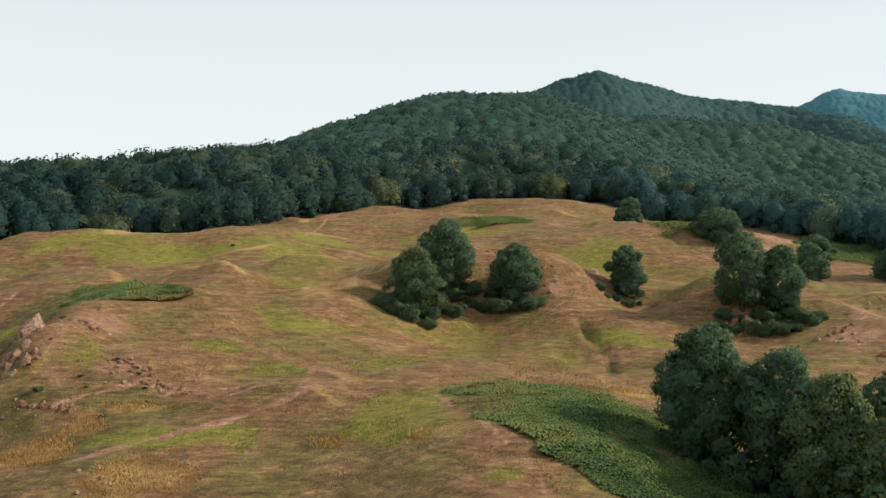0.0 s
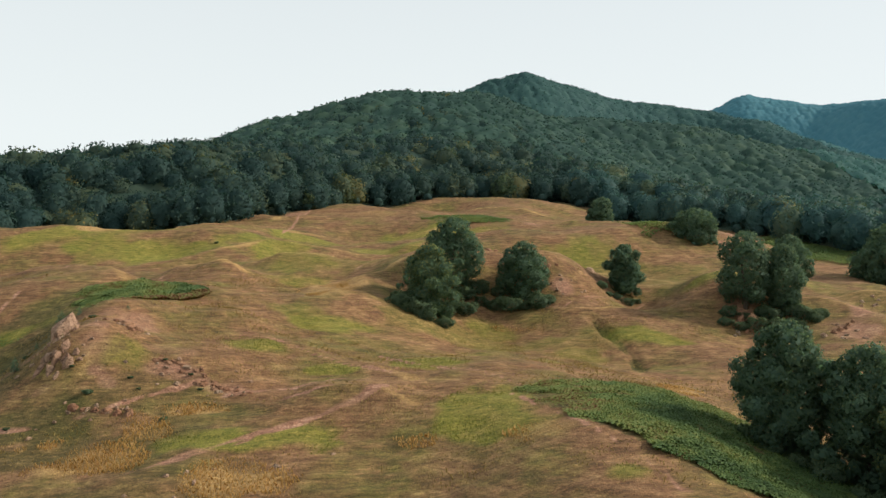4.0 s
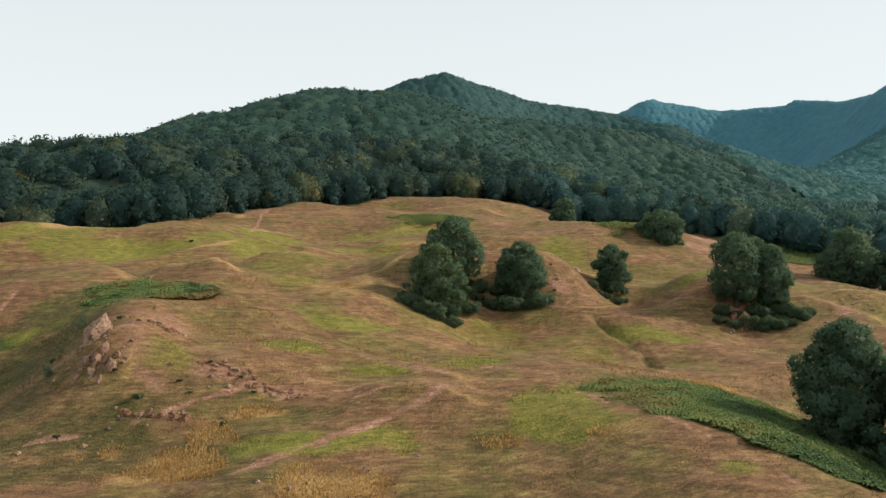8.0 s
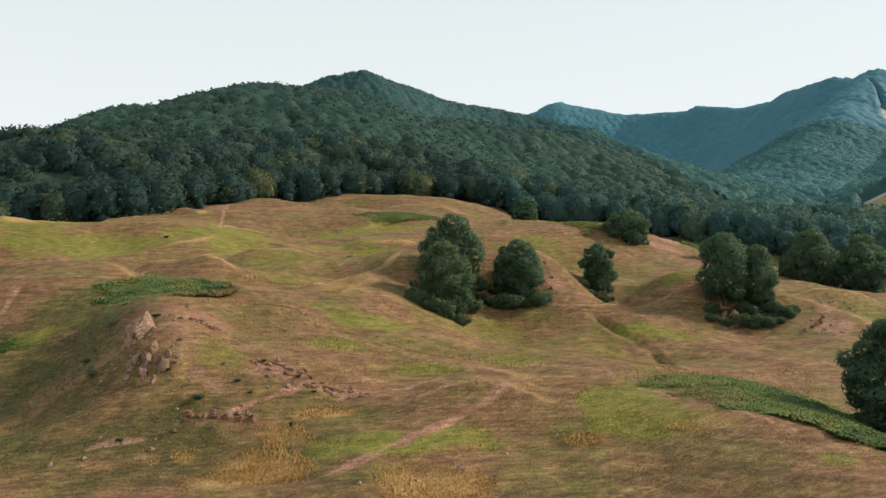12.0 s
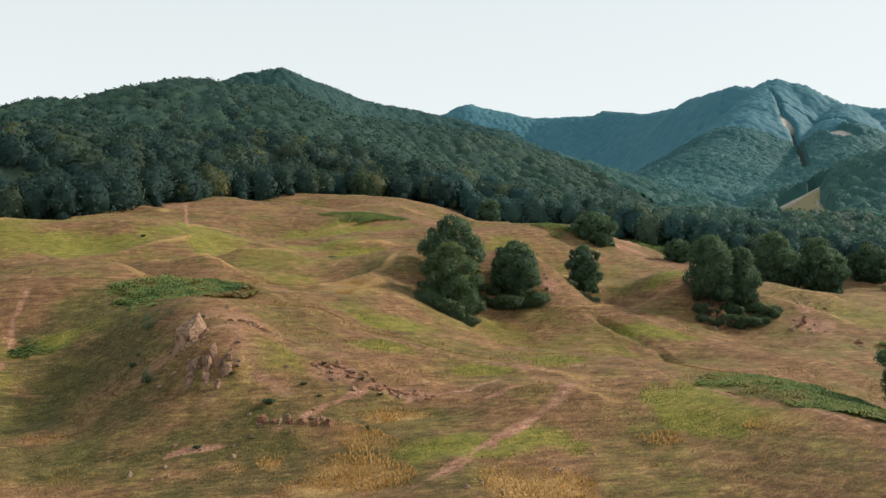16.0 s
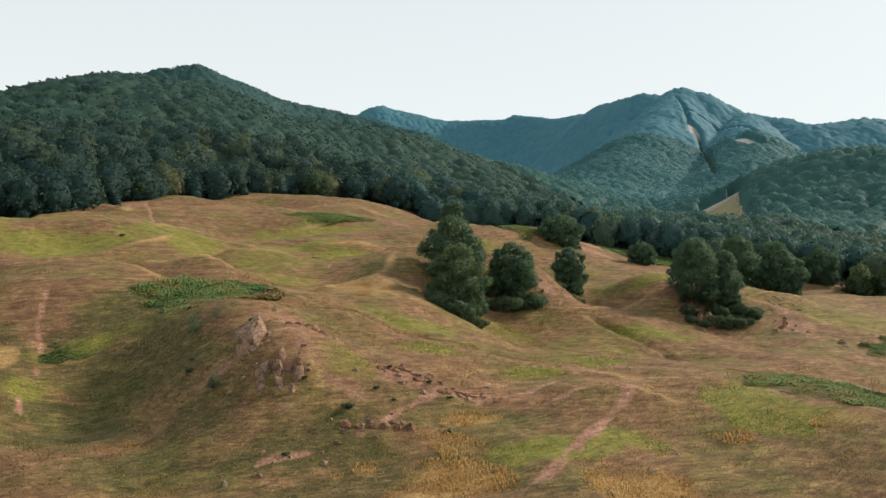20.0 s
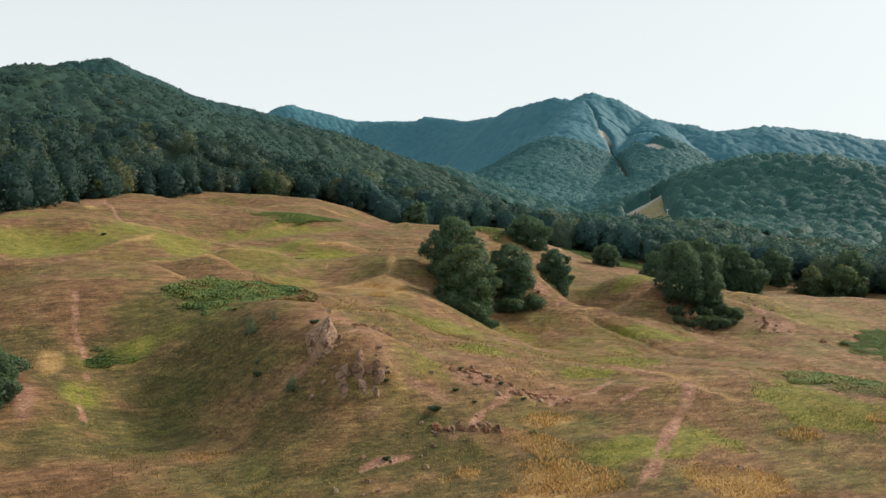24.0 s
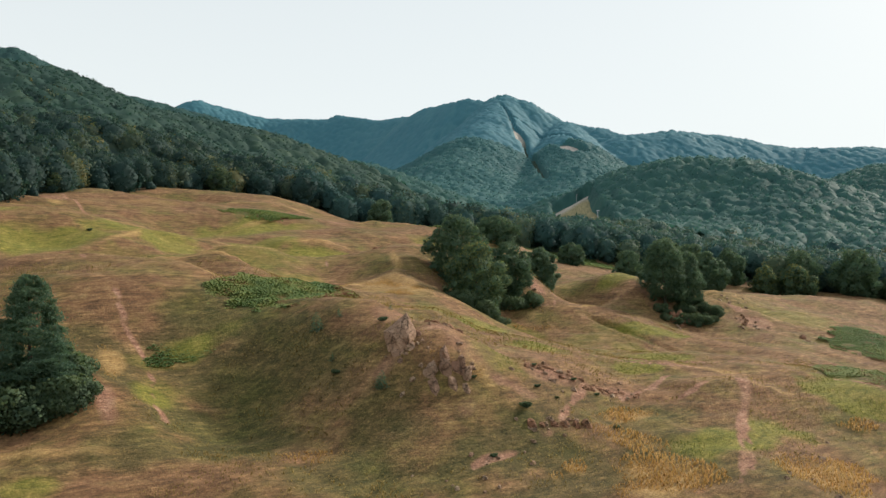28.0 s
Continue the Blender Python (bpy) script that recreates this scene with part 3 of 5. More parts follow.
PATHS = [
    (1.8, [(-17.1, 128.3), (-20.3, 125.7), (-23.5, 123.9)]),
    (1.4, [(-23.5, 123.9), (-29.0, 121.2), (-34.7, 117.7)]),
    (0.9, [(-34.5, 118.1), (-40.0, 114.4), (-43.8, 112.1), (-47.4, 110.4)]),
    (0.5, [(-33.3, 117.6), (-38.9, 113.9), (-42.7, 111.6), (-46.1, 109.7)]),
    (0.6, [(-43.9, 160.1), (-37.1, 156.0), (-30.3, 150.5), (-23.8, 144.3), (-18.8, 139.1), (-11.5, 133.0), (-1.0, 123.1)]),
    (0.6, [(-17.3, 155.8), (-7.2, 142.3), (1.2, 127.6)]),
    (0.9, [(-37.5, 343.9), (-41.0, 320.8), (-43.8, 292.5)]),
    (0.8, [(-84.2, 184.6), (-85.9, 177.8), (-86.3, 171.9), (-86.7, 167.5), (-87.7, 164.0)]),
    (0.8, [(-1.0, 123.1), (3.1, 112.4), (6.5, 102.4), (9.1, 94.5), (10.1, 88.5)]),
    (0.5, [(-81.5, 204.0), (-75.0, 240.0), (-65.5, 222.0), (-59.3, 189.1)]),
    (0.6, [(-32.2, 201.4), (-22.0, 224.4), (-11.5, 240.7), (-1.8, 241.6)]),
    (0.7, [(-69.4, 127.8), (-63.4, 127.9), (-58.4, 128.1), (-55.2, 128.8), (-50.3, 131.5), (-41.9, 135.4)]),
    (0.5, [(-86.7, 167.5), (-87.6, 164.8), (-89.5, 159.9), (-90.5, 155.0)]),
    (0.4, [(-32.9, 128.8), (-24.7, 129.1), (-20.1, 128.5)]),
    (0.5, [(-39.2, 132.1), (-30.6, 134.0), (-23.0, 136.6)]),
    (0.5, [(50.3, 222.5), (24.1, 200.5), (20.1, 202.2)]),
    (0.6, [(97.9, 228.4), (101.6, 225.1), (105.7, 221.2)]),
    (0.4, [(81.4, 386.8), (65.5, 287.1), (72.5, 280.4)]),
    (0.5, [(-29.4, 270.4), (-34.5, 263.0)]),
]
GULLY = [(28.4, 194.0), (29.0, 187.4), (30.2, 180.4), (31.2, 174.9), (30.6, 167.0), (26.0, 157.0)]
FERN_BEDS = [
    [(-1.0, 124.0), (5.5, 129.8), (12.5, 131.8), (19.6, 131.0), (26.0, 128.5), (30.3, 122.0), (35.5, 109.0), (37.0, 101.0), (29.0, 96.0), (21.0, 90.5), (15.8, 91.2), (10.5, 98.8), (4.2, 111.0)],
    [(-74, 177), (-72, 184), (-62, 189), (-50, 184), (-48.5, 178.5), (-53, 171.5), (-59, 167), (-65, 168), (-71, 173)],
]


# ---- what covers the ground ----
def spot(x, y, cx, cy, a, b, turn, strength):
    c, s = math.cos(math.radians(turn)), math.sin(math.radians(turn))
    u, v = (x - cx) * c + (y - cy) * s, (y - cy) * c - (x - cx) * s
    r = np.sqrt((u / a) ** 2 + (v / b) ** 2) + 0.38 * smooth_noise(x, y, 6.5, 7) + 0.22 * smooth_noise(x, y, 2.2, 8)
    return strength * np.clip((1.5 - r) / 1.0, 0, 1)


def spots(x, y, rows):
    m = np.zeros(np.shape(x))
    for row in rows:
        m = np.maximum(m, spot(x, y, *row))
    return m


def off_line(x, y, line):
    """Distance from a polyline."""
    best = np.full(np.shape(x), 1e9)
    for (ax, ay), (bx, by) in zip(line, line[1:]):
        dx, dy = bx - ax, by - ay
        s = np.clip(((x - ax) * dx + (y - ay) * dy) / (dx * dx + dy * dy), 0, 1)
        best = np.minimum(best, np.hypot(x - ax - s * dx, y - ay - s * dy))
    return best


def inside(x, y, ring):
    """1 inside a closed outline, 0 outside."""
    odd = np.zeros(np.shape(x), bool)
    for (ax, ay), (bx, by) in zip(ring, ring[1:] + ring[:1]):
        cut = ((ay > y) != (by > y)) & (x < (bx - ax) * (y - ay) / (by - ay + 1e-9) + ax)
        odd ^= cut
    return odd


def worn(x, y):
    """Bare earth of tracks and slips, 0..1."""
    m = spots(x, y, SOIL + SOIL_2) * 0.68
    for wide, line in PATHS:
        d = off_line(x, y, line) + 0.35 * smooth_noise(x, y, 3, 9)
        m = np.maximum(m, np.clip(1.25 - d / (0.75 * wide), 0, 1) * (0.55 + 0.45 * np.clip(0.6 + smooth_noise(x, y, 9, 12), 0, 1)))
    return m


# green faces below some of the banks: which bank, how green, how far down
FACES = [(0, 0.95, 24), (1, 0.5, 12), (2, 0.35, 10), (3, 0.45, 9), (4, 0.6, 13), (5, 0.6, 8), (6, 0.75, 14), (7, 0.6, 14), (8, 0.6, 12), (9, 0.5, 10), (21, 0.9, 22)]


def green_faces(x, y):
    m = np.zeros(np.shape(x))
    for k, green, down in FACES:
        line = WELTS[k][2]
        xs = np.array([a for a, _ in line])
        ys = np.array([b for _, b in line])
        order = np.argsort(xs)
        front = np.interp(x, xs[order], ys[order]) - y + 2.0 * smooth_noise(x, y, 11, 16)
        ends = np.clip(np.minimum(x - xs.min(), xs.max() - x) / 7 + 0.8, 0, 1)
        body = np.clip((front - 1.5) / 2.5, 0, 1) * np.clip((down - front) / (0.5 * down), 0, 1)
        m = np.maximum(m, green * body * ends * np.clip(0.75 + 0.6 * smooth_noise(x, y, 17, 18), 0.2, 1))
    return m


def lit_dry_crest(x, y):
    """Dry straw grass along the bank tops, with their sunlit rims painted in."""
    m = np.zeros(np.shape(x))
    for high, half, line in WELTS:
        d = off_line(x, y, line) + 0.8 * smooth_noise(x, y, 5, 13)
        m = np.maximum(m, 0.72 * min(1.0, high) * np.clip(1.3 - np.abs(d) / (half * 0.40), 0, 1) * np.clip(0.8 + 0.6 * smooth_noise(x, y, 14, 14), 0, 1))
    return m


# runs cut through the woods: half-width, line
CUT_LINES = [
    (2.5, [(1190, 1395), (1160, 1345), (1100, 1268)]),
    (3.5, [(1080, 1225), (1010, 1140), (930, 1050), (860, 975), (800, 915)]),
    (4, [(1150, 1322), (1180, 1290), (1150, 1200), (1095, 1110)]),
]
OPEN_SLOPE = [(12, [(300, 410), (345, 455), (392, 500), (425, 540), (452, 566)])]
BARE_STRIPS = [(8, [(1098, 1262), (1086, 1240), (1076, 1226)]), (1.5, [(1172, 1358), (1130, 1302), (1100, 1266)]), (13, [(1050, 1112), (1040, 1092), (1024, 1062), (1010, 1036)]), (5, [(434, 572), (448, 574), (466, 566), (476, 572)])]


def strips(x, y, rows):
    """1 on strips of the given half-widths, falling to 0 beside them."""
    m = np.zeros(np.shape(x))
    for wide, line in rows:
        m = np.maximum(m, np.clip((1.6 * wide - off_line(x, y, line)) / (0.6 * wide), 0, 1))
    return m


def cleared(x, y):
    """Bare ground on the wooded hills."""
    return strips(x, y, BARE_STRIPS)


def meadow(x, y):
    """Grass grown over the open run."""
    return strips(x, y, OPEN_SLOPE)


def felled(x, y):
    """Where the trees are cut, bare or grown over."""
    return strips(x, y, BARE_STRIPS + OPEN_SLOPE + CUT_LINES)


def lines(parts):
    out = [np.arange(a, b, s) for a, b, s in parts]
    return np.concatenate(out + [[parts[-1][1]]])


def mesh_from(name, verts, faces, mat, tone=None, smooth=False, normals=None):
    """A mesh from arrays; faces all with the same number of corners."""
    verts, faces = np.asarray(verts, np.float32), np.asarray(faces, np.int32)
    k = faces.shape[1]
    me = bpy.data.meshes.new(name)
    me.vertices.add(len(verts))
    me.vertices.foreach_set("co", verts.ravel())
    me.loops.add(faces.size)
    me.loops.foreach_set("vertex_index", faces.ravel())
    me.polygons.add(len(faces))
    me.polygons.foreach_set("loop_start", np.arange(0, faces.size, k, dtype=np.int32))
    me.polygons.foreach_set("loop_total", np.full(len(faces), k, np.int32))
    if smooth:
        me.polygons.foreach_set("use_smooth", np.ones(len(faces), bool))
    me.update(calc_edges=True)
    if tone is not None:
        me.attributes.new("tone", "FLOAT", "POINT").data.foreach_set("value", np.asarray(tone, np.float32))
    if normals is not None:
        me.polygons.foreach_set("use_smooth", np.ones(len(faces), bool))
        me.normals_split_custom_set_from_vertices(np.asarray(normals, np.float32))
    me.materials.append(mat)
    return me


gx = lines([(-4600, -1200, 200), (-1200, -400, 50), (-400, -130, 9), (-130, 130, 0.95), (130, 300, 4), (300, 700, 12), (700, 1800, 22), (1800, 4600, 140)])
gy = lines([(-3600, -300, 220), (-300, 60, 20), (60, 82, 3), (82, 220, 0.8), (220, 410, 1.6), (410, 560, 6), (560, 900, 12), (900, 2700, 24), (2700, 4800, 150)])
GX, GY = np.meshgrid(gx, gy)
gxy = np.stack([GX.ravel(), GY.ravel()], 1)
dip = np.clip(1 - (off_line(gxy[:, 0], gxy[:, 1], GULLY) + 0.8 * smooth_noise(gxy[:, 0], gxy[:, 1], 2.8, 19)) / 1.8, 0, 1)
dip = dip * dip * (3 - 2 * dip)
gz = land(gxy[:, 0], gxy[:, 1]) - 1.3 * dip * np.clip(0.75 + 0.7 * smooth_noise(gxy[:, 0], gxy[:, 1], 6, 20), 0.2, 1) - 0.15 * worn(gxy[:, 0], gxy[:, 1])
nx, ny = len(gx), len(gy)
ii = (np.arange(ny - 1)[:, None] * nx + np.arange(nx - 1)[None, :]).ravel()
ground_mesh = mesh_from("ground", np.column_stack([gxy, gz]), np.column_stack([ii, ii + 1, ii + 1 + nx, ii + nx]), TURF, smooth=True)
beds = np.zeros(len(gxy))
for ring in FERN_BEDS:
    beds = np.maximum(beds, inside(gxy[:, 0], gxy[:, 1], ring))
for name, values in (
    ("lush", np.maximum(spots(gxy[:, 0], gxy[:, 1], LUSH + LUSH_2 + LUSH_3 + LUSH_4), green_faces(gxy[:, 0], gxy[:, 1]))),
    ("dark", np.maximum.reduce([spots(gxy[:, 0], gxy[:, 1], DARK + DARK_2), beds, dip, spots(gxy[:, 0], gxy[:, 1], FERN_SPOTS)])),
    # Straw spots, joined by the painted sunlit rims of the bank tops.
    ("straw", np.maximum(0.8 * spots(gxy[:, 0], gxy[:, 1], STRAW + STRAW_2), lit_dry_crest(gxy[:, 0], gxy[:, 1]))),
    ("soil", worn(gxy[:, 0], gxy[:, 1])),
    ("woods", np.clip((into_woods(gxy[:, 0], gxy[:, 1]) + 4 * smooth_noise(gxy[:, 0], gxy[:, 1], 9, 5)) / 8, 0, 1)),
    ("meadow", meadow(gxy[:, 0], gxy[:, 1])),
    ("cleared", cleared(gxy[:, 0], gxy[:, 1])),
):
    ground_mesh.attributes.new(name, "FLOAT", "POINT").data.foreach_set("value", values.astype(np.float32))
ground = tagged(new("ground", ground_mesh), "dry brown and green hummocky hill pasture with worn tracks", "ground", kind="structure")


# ---- foliage ----
def part(name, me, parent, label=""):
    """One mesh under a thing, at the thing's own place."""
    ob = new(name, me)
    ob.parent = parent
    return tagged(ob, label)


def cards(rng, at, facing, size, wild=0.55, droop=0.15):
    """A small bent leaf spray at each point, turned roughly outwards."""
    n = len(at)
    nrm = facing + wild * rng.normal(size=(n, 3))
    nrm[:, 2] -= droop
    nrm /= np.linalg.norm(nrm, axis=1, keepdims=True) + 1e-9
    nrm *= np.where((nrm * facing).sum(1) < 0, -1.0, 1.0)[:, None]
    side = np.cross(nrm, rng.normal(size=(n, 3)))
    side /= np.linalg.norm(side, axis=1, keepdims=True) + 1e-9
    up = np.cross(nrm, side)
    s = (size * rng.uniform(0.6, 1.3, n))[:, None]
    v = np.stack([at - side * s * 0.5, at - up * s * 0.42, at + side * s * 0.5 + nrm * s * 0.12, at + up * s * 0.48], 1).reshape(-1, 3)
    f = np.arange(n * 4).reshape(n, 4)
    return v, f


def round_normals(rng, p, d, middle, ruffle=0.38):
    """Leaf normals that follow the mass of the crown, four for each spray."""
    out = p - np.asarray(middle)
    out /= np.linalg.norm(out, axis=1, keepdims=True) + 1e-9
    n = 0.62 * d + 0.45 * out + ruffle * rng.normal(size=d.shape)
    n /= np.linalg.norm(n, axis=1, keepdims=True) + 1e-9
    return np.repeat(n, 4, axis=0)


def crown_points(rng, lobes, n, shell=(0.72, 1.05)):
    """Points over the outside of overlapping lobes (centre, radii), with the way outwards."""
    c, r = np.array([l[0] for l in lobes]), np.array([l[1] for l in lobes])
    w = (r[:, 0] * r[:, 2]) ** 1.0
    pick = rng.choice(len(lobes), size=int(n * 2.4), p=w / w.sum())
    d = rng.normal(size=(len(pick), 3))
    d /= np.linalg.norm(d, axis=1, keepdims=True)
    p = c[pick] + d * r[pick] * rng.uniform(*shell, len(pick))[:, None]
    deep = np.min(np.linalg.norm((p[:, None, :] - c[None]) / r[None], axis=2), axis=1)
    keep = deep > 0.70
    return p[keep][:n], d[keep][:n]


def tree_lobes(rng, h, w, base=0.16, count=64):
    """Lobes of a broadleaf crown of height h and width w: an oval body with uneven boughs."""
    lobes = []
    for k in range(count):
        q = (k + 0.5) / count
        z = h * (base + (0.95 - base) * q)
        prof = math.sin(math.pi * (0.18 + 0.77 * q)) ** 0.62
        ang = k * 2.4 + rng.uniform(-0.5, 0.5)
        size = w * rng.uniform(0.07, 0.185) * (0.75 + 0.4 * prof)
        rr = max(0.0, w * 0.5 * prof * rng.uniform(0.62, 1.30) - size * 0.8)
        lobes.append(((rr * math.cos(ang), rr * math.sin(ang), z - 0.3 * size), (size, size, size * rng.uniform(0.7, 1.0))))
    lobes.append(((0, 0, h * 0.44), (w * 0.38, w * 0.38, h * 0.36)))
    lobes.append(((0, 0, h * 0.74), (w * 0.21, w * 0.21, h * 0.20)))
    return lobes


def tube(points, radii, sides=8):
    v, f = [], []
    for k, (p, r) in enumerate(zip(points, radii)):
        for s in range(sides):
            a = 2 * math.pi * s / sides
            v.append((p[0] + r * math.cos(a) * (1 + 0.12 * math.sin(3 * a + k)), p[1] + r * math.sin(a), p[2]))
    for k in range(len(points) - 1):
        for s in range(sides):
            a, b = k * sides + s, k * sides + (s + 1) % sides
            f.append((a, b, b + sides, a + sides))
    return v, f


def make_tree(seed, h, w, label, leaf=LEAF, leaves=7000, size=0.32, base=0.14, kind_name="broadleaf_tree", tone=(0.1, 0.9)):
    rng = np.random.default_rng(seed)
    top = tagged(new(kind_name), label, "tree")
    sway = rng.normal(size=(6, 2)) * 0.03 * h * np.linspace(0, 1, 6)[:, None]
    spine = [(sway[k, 0], sway[k, 1], h * 0.80 * k / 5 - 0.6) for k in range(6)]
    part("trunk", mesh_from("trunk", *tube(spine, [0.030 * h * (1 - 0.16 * k) for k in range(6)], 10), BARK, smooth=True), top)
    for k in range(7):
        a, q = k * 2.4 + rng.uniform(0, 1), 0.2 + 0.08 * k
        z0, reach = h * q, w * 0.36 * (1 - 0.35 * q)
        pts = [(reach * s * math.cos(a), reach * s * math.sin(a), z0 + h * 0.16 * s ** 1.5) for s in (0, 0.35, 0.7, 1.0)]
        part("limb", mesh_from("limb", *tube(pts, [0.010 * h, 0.008 * h, 0.005 * h, 0.002 * h], 6), BARK, smooth=True), top)
    lobes = tree_lobes(rng, h, 1.05 * w, base)
    p, d = crown_points(rng, lobes, int(leaves * 1.5), (0.80, 1.14))
    inner, di = crown_points(rng, lobes, leaves // 2, (0.55, 0.85))
    v, f = cards(rng, p, d, 0.88 * size, 0.6)
    v2, f2 = cards(rng, inner, di, size * 2.2, 0.3)
    # Tone climbs with height: the lit upper crown put into the leaf colour.
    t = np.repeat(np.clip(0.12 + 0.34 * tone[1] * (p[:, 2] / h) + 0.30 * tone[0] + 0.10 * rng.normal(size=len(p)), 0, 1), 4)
    # One low tone inside, the crown's inner shade put into its leaves.
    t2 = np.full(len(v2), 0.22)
    mid = (0, 0, h * 0.45)
    nn = np.vstack([round_normals(rng, p, d, mid), round_normals(rng, inner, di, mid)])
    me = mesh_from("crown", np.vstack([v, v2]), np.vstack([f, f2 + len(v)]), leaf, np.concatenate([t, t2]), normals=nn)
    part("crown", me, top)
    return top


def make_shrub(seed, w, h, label, kind_name="shrub", leaves=1500, size=0.26):
    rng = np.random.default_rng(seed)
    top = tagged(new(kind_name), label, "shrub")
    lobes = [((0, 0, h * 0.3), (w * 0.36, w * 0.36, h * 0.5))]
    for k in range(11):
        a, r = rng.uniform(0, 6.28), w * 0.36 * math.sqrt(rng.uniform(0, 1))
        s = w * rng.uniform(0.13, 0.22)
        lobes.append(((r * math.cos(a), r * math.sin(a), h * rng.uniform(0.12, 0.72)), (s, s, h * rng.uniform(0.18, 0.30))))
    p, d = crown_points(rng, lobes, int(1.9 * leaves), (0.75, 1.2))
    v, f = cards(rng, p, d, size, 0.8)
    nn = round_normals(rng, p, d, (0, 0, 0), 0.3)
    # Foliage tone rises with height, so a lighter, lit top is painted in.
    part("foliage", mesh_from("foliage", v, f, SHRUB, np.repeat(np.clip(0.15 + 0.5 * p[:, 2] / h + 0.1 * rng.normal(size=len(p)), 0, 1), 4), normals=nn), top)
    for k in range(4):
        a = k * 1.6 + rng.uniform(0, 0.6)
        pts = [(0.1 * math.cos(a), 0.1 * math.sin(a), -0.3), (w * 0.1 * math.cos(a), w * 0.1 * math.sin(a), h * 0.3), (w * 0.22 * math.cos(a), w * 0.22 * math.sin(a), h * 0.62)]
        part("stem", mesh_from("stem", *tube(pts, [0.06, 0.045, 0.02], 5), BARK), top)
    return top


def make_conifer(seed, h, w, label, leaves=9000, clear=0.03):
    """A dense conical evergreen with drooping tiers of boughs."""
    rng = np.random.default_rng(seed)
    top = tagged(new("conifer"), label, "tree")
    spine = [(0.01 * h * math.sin(k), 0, h * 0.97 * k / 6 - 0.5) for k in range(7)]
    part("trunk", mesh_from("trunk", *tube(spine, [0.024 * h * (1 - 0.155 * k) for k in range(7)], 10), BARK, smooth=True), top)
    P, D = [], []
    for k in range(170):
        q = clear + (0.98 - clear) * (k + rng.uniform(0, 1)) / 170
        a = k * 2.4 + rng.uniform(-0.4, 0.4)
        reach = w * 0.5 * (1 - q) ** 0.46 * rng.uniform(0.85, 1.12)
        n = int(leaves / 170 * (0.35 + 1.3 * (1 - q)))
        s = rng.uniform(0.25, 1.0, n) ** 0.6
        spread = 0.20 * reach * s
        x, y = reach * s * math.cos(a) + spread * rng.normal(size=n) * -math.sin(a), reach * s * math.sin(a) + spread * rng.normal(size=n) * math.cos(a)
        z = h * q - 0.10 * reach * s + 0.16 * reach * s * s + rng.normal(size=n) * 0.12
        P.append(np.stack([x, y, z], 1))
        D.append(np.tile([0.8 * math.cos(a), 0.8 * math.sin(a), 0.55], (n, 1)))
        if k % 12 == 0 and q < 0.8:
            pts = [(reach * s_ * math.cos(a), reach * s_ * math.sin(a), h * q - 0.10 * reach * s_ + 0.16 * reach * s_ * s_) for s_ in (0, 0.5, 0.95)]
            part("limb", mesh_from("limb", *tube(pts, [0.07, 0.05, 0.02], 5), BARK), top)
    p, d = np.vstack(P), np.vstack(D)
    v, f = cards(rng, p, d, max(0.019 * w, 0.15), 0.7, 0.0)
    # Slightly lighter upwards: light on the upper boughs put into the tone.
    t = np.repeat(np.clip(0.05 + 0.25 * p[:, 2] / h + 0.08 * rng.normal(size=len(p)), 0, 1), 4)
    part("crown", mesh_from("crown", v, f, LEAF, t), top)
    return top


def make_bare_tree(seed, h, label):
    rng = np.random.default_rng(seed)
    top = tagged(new("bare_tree"), label, "tree")
    part("trunk", mesh_from("trunk", *tube([(0, 0, -0.4), (0.1, 0, h * 0.35), (0.3, 0.1, h * 0.7), (0.2, 0.2, h)], [0.22, 0.17, 0.10, 0.03], 8), BARK, smooth=True), top)
    for k in range(14):
        a, z0, r = k * 2.4, h * (0.35 + 0.045 * k), h * rng.uniform(0.16, 0.30)
        pts = [(0.2, 0.1, z0), (0.2 + r * 0.5 * math.cos(a), 0.1 + r * 0.5 * math.sin(a), z0 + r * 0.35), (0.2 + r * math.cos(a), 0.1 + r * math.sin(a), z0 + r * 0.95)]
        part("branch", mesh_from("branch", *tube(pts, [0.06, 0.04, 0.012], 5), BARK), top)
    return top


def stand(ob, x, y, turn=0.0, scale=1.0, sink=0.0):
    ob.matrix_basis = Matrix.Translation((x, y, float(land(x, y)) - sink)) @ Matrix.Rotation(radians(turn), 4, "Z") @ Matrix.Diagonal((scale, scale, scale, 1))
    return ob


def copy_to(ob, x, y, turn, scale, label=""):
    c = copy_thing(ob, Matrix.Identity(4))
    stand(c, x, y, turn, scale)
    return tagged(c, label)


# ---- the trees and shrubs of the pasture ----
# grove in the middle of the pasture
stand(make_tree(11, 17.6, 12.6, "tall dark green broadleaf tree in the grove", leaves=11000, base=0.12), 0.4, 208.0, sink=2.2)
stand(make_tree(12, 14.0, 10.6, "green broadleaf tree in front of the grove", leaves=10000, base=0.04, tone=(0.75, 1.4)), -5.7, 195.0)
stand(make_tree(13, 13.2, 10.8, "round dark broadleaf tree in the grove", leaves=9500, base=0.10), 16.0, 208.0, sink=1.9)
stand(make_tree(14, 12.6, 8.8, "single oval dark green broadleaf tree", leaves=8500, base=0.08), 44.0, 223.5, sink=0.2)
stand(make_tree(15, 17.4, 11.6, "taller of two broadleaf trees on a rocky hump", leaves=9500, base=0.13), 63.6, 198.5, sink=0.2)
stand(make_tree(16, 14.4, 9.2, "smaller of two broadleaf trees on a rocky hump", leaves=8500, base=0.10), 71.6, 197.5, sink=0.2)
stand(make_tree(17, 9.6, 8.4, "rounded small broadleaf tree on the rise", leaves=5000, base=0.02), 91.0, 231.0)
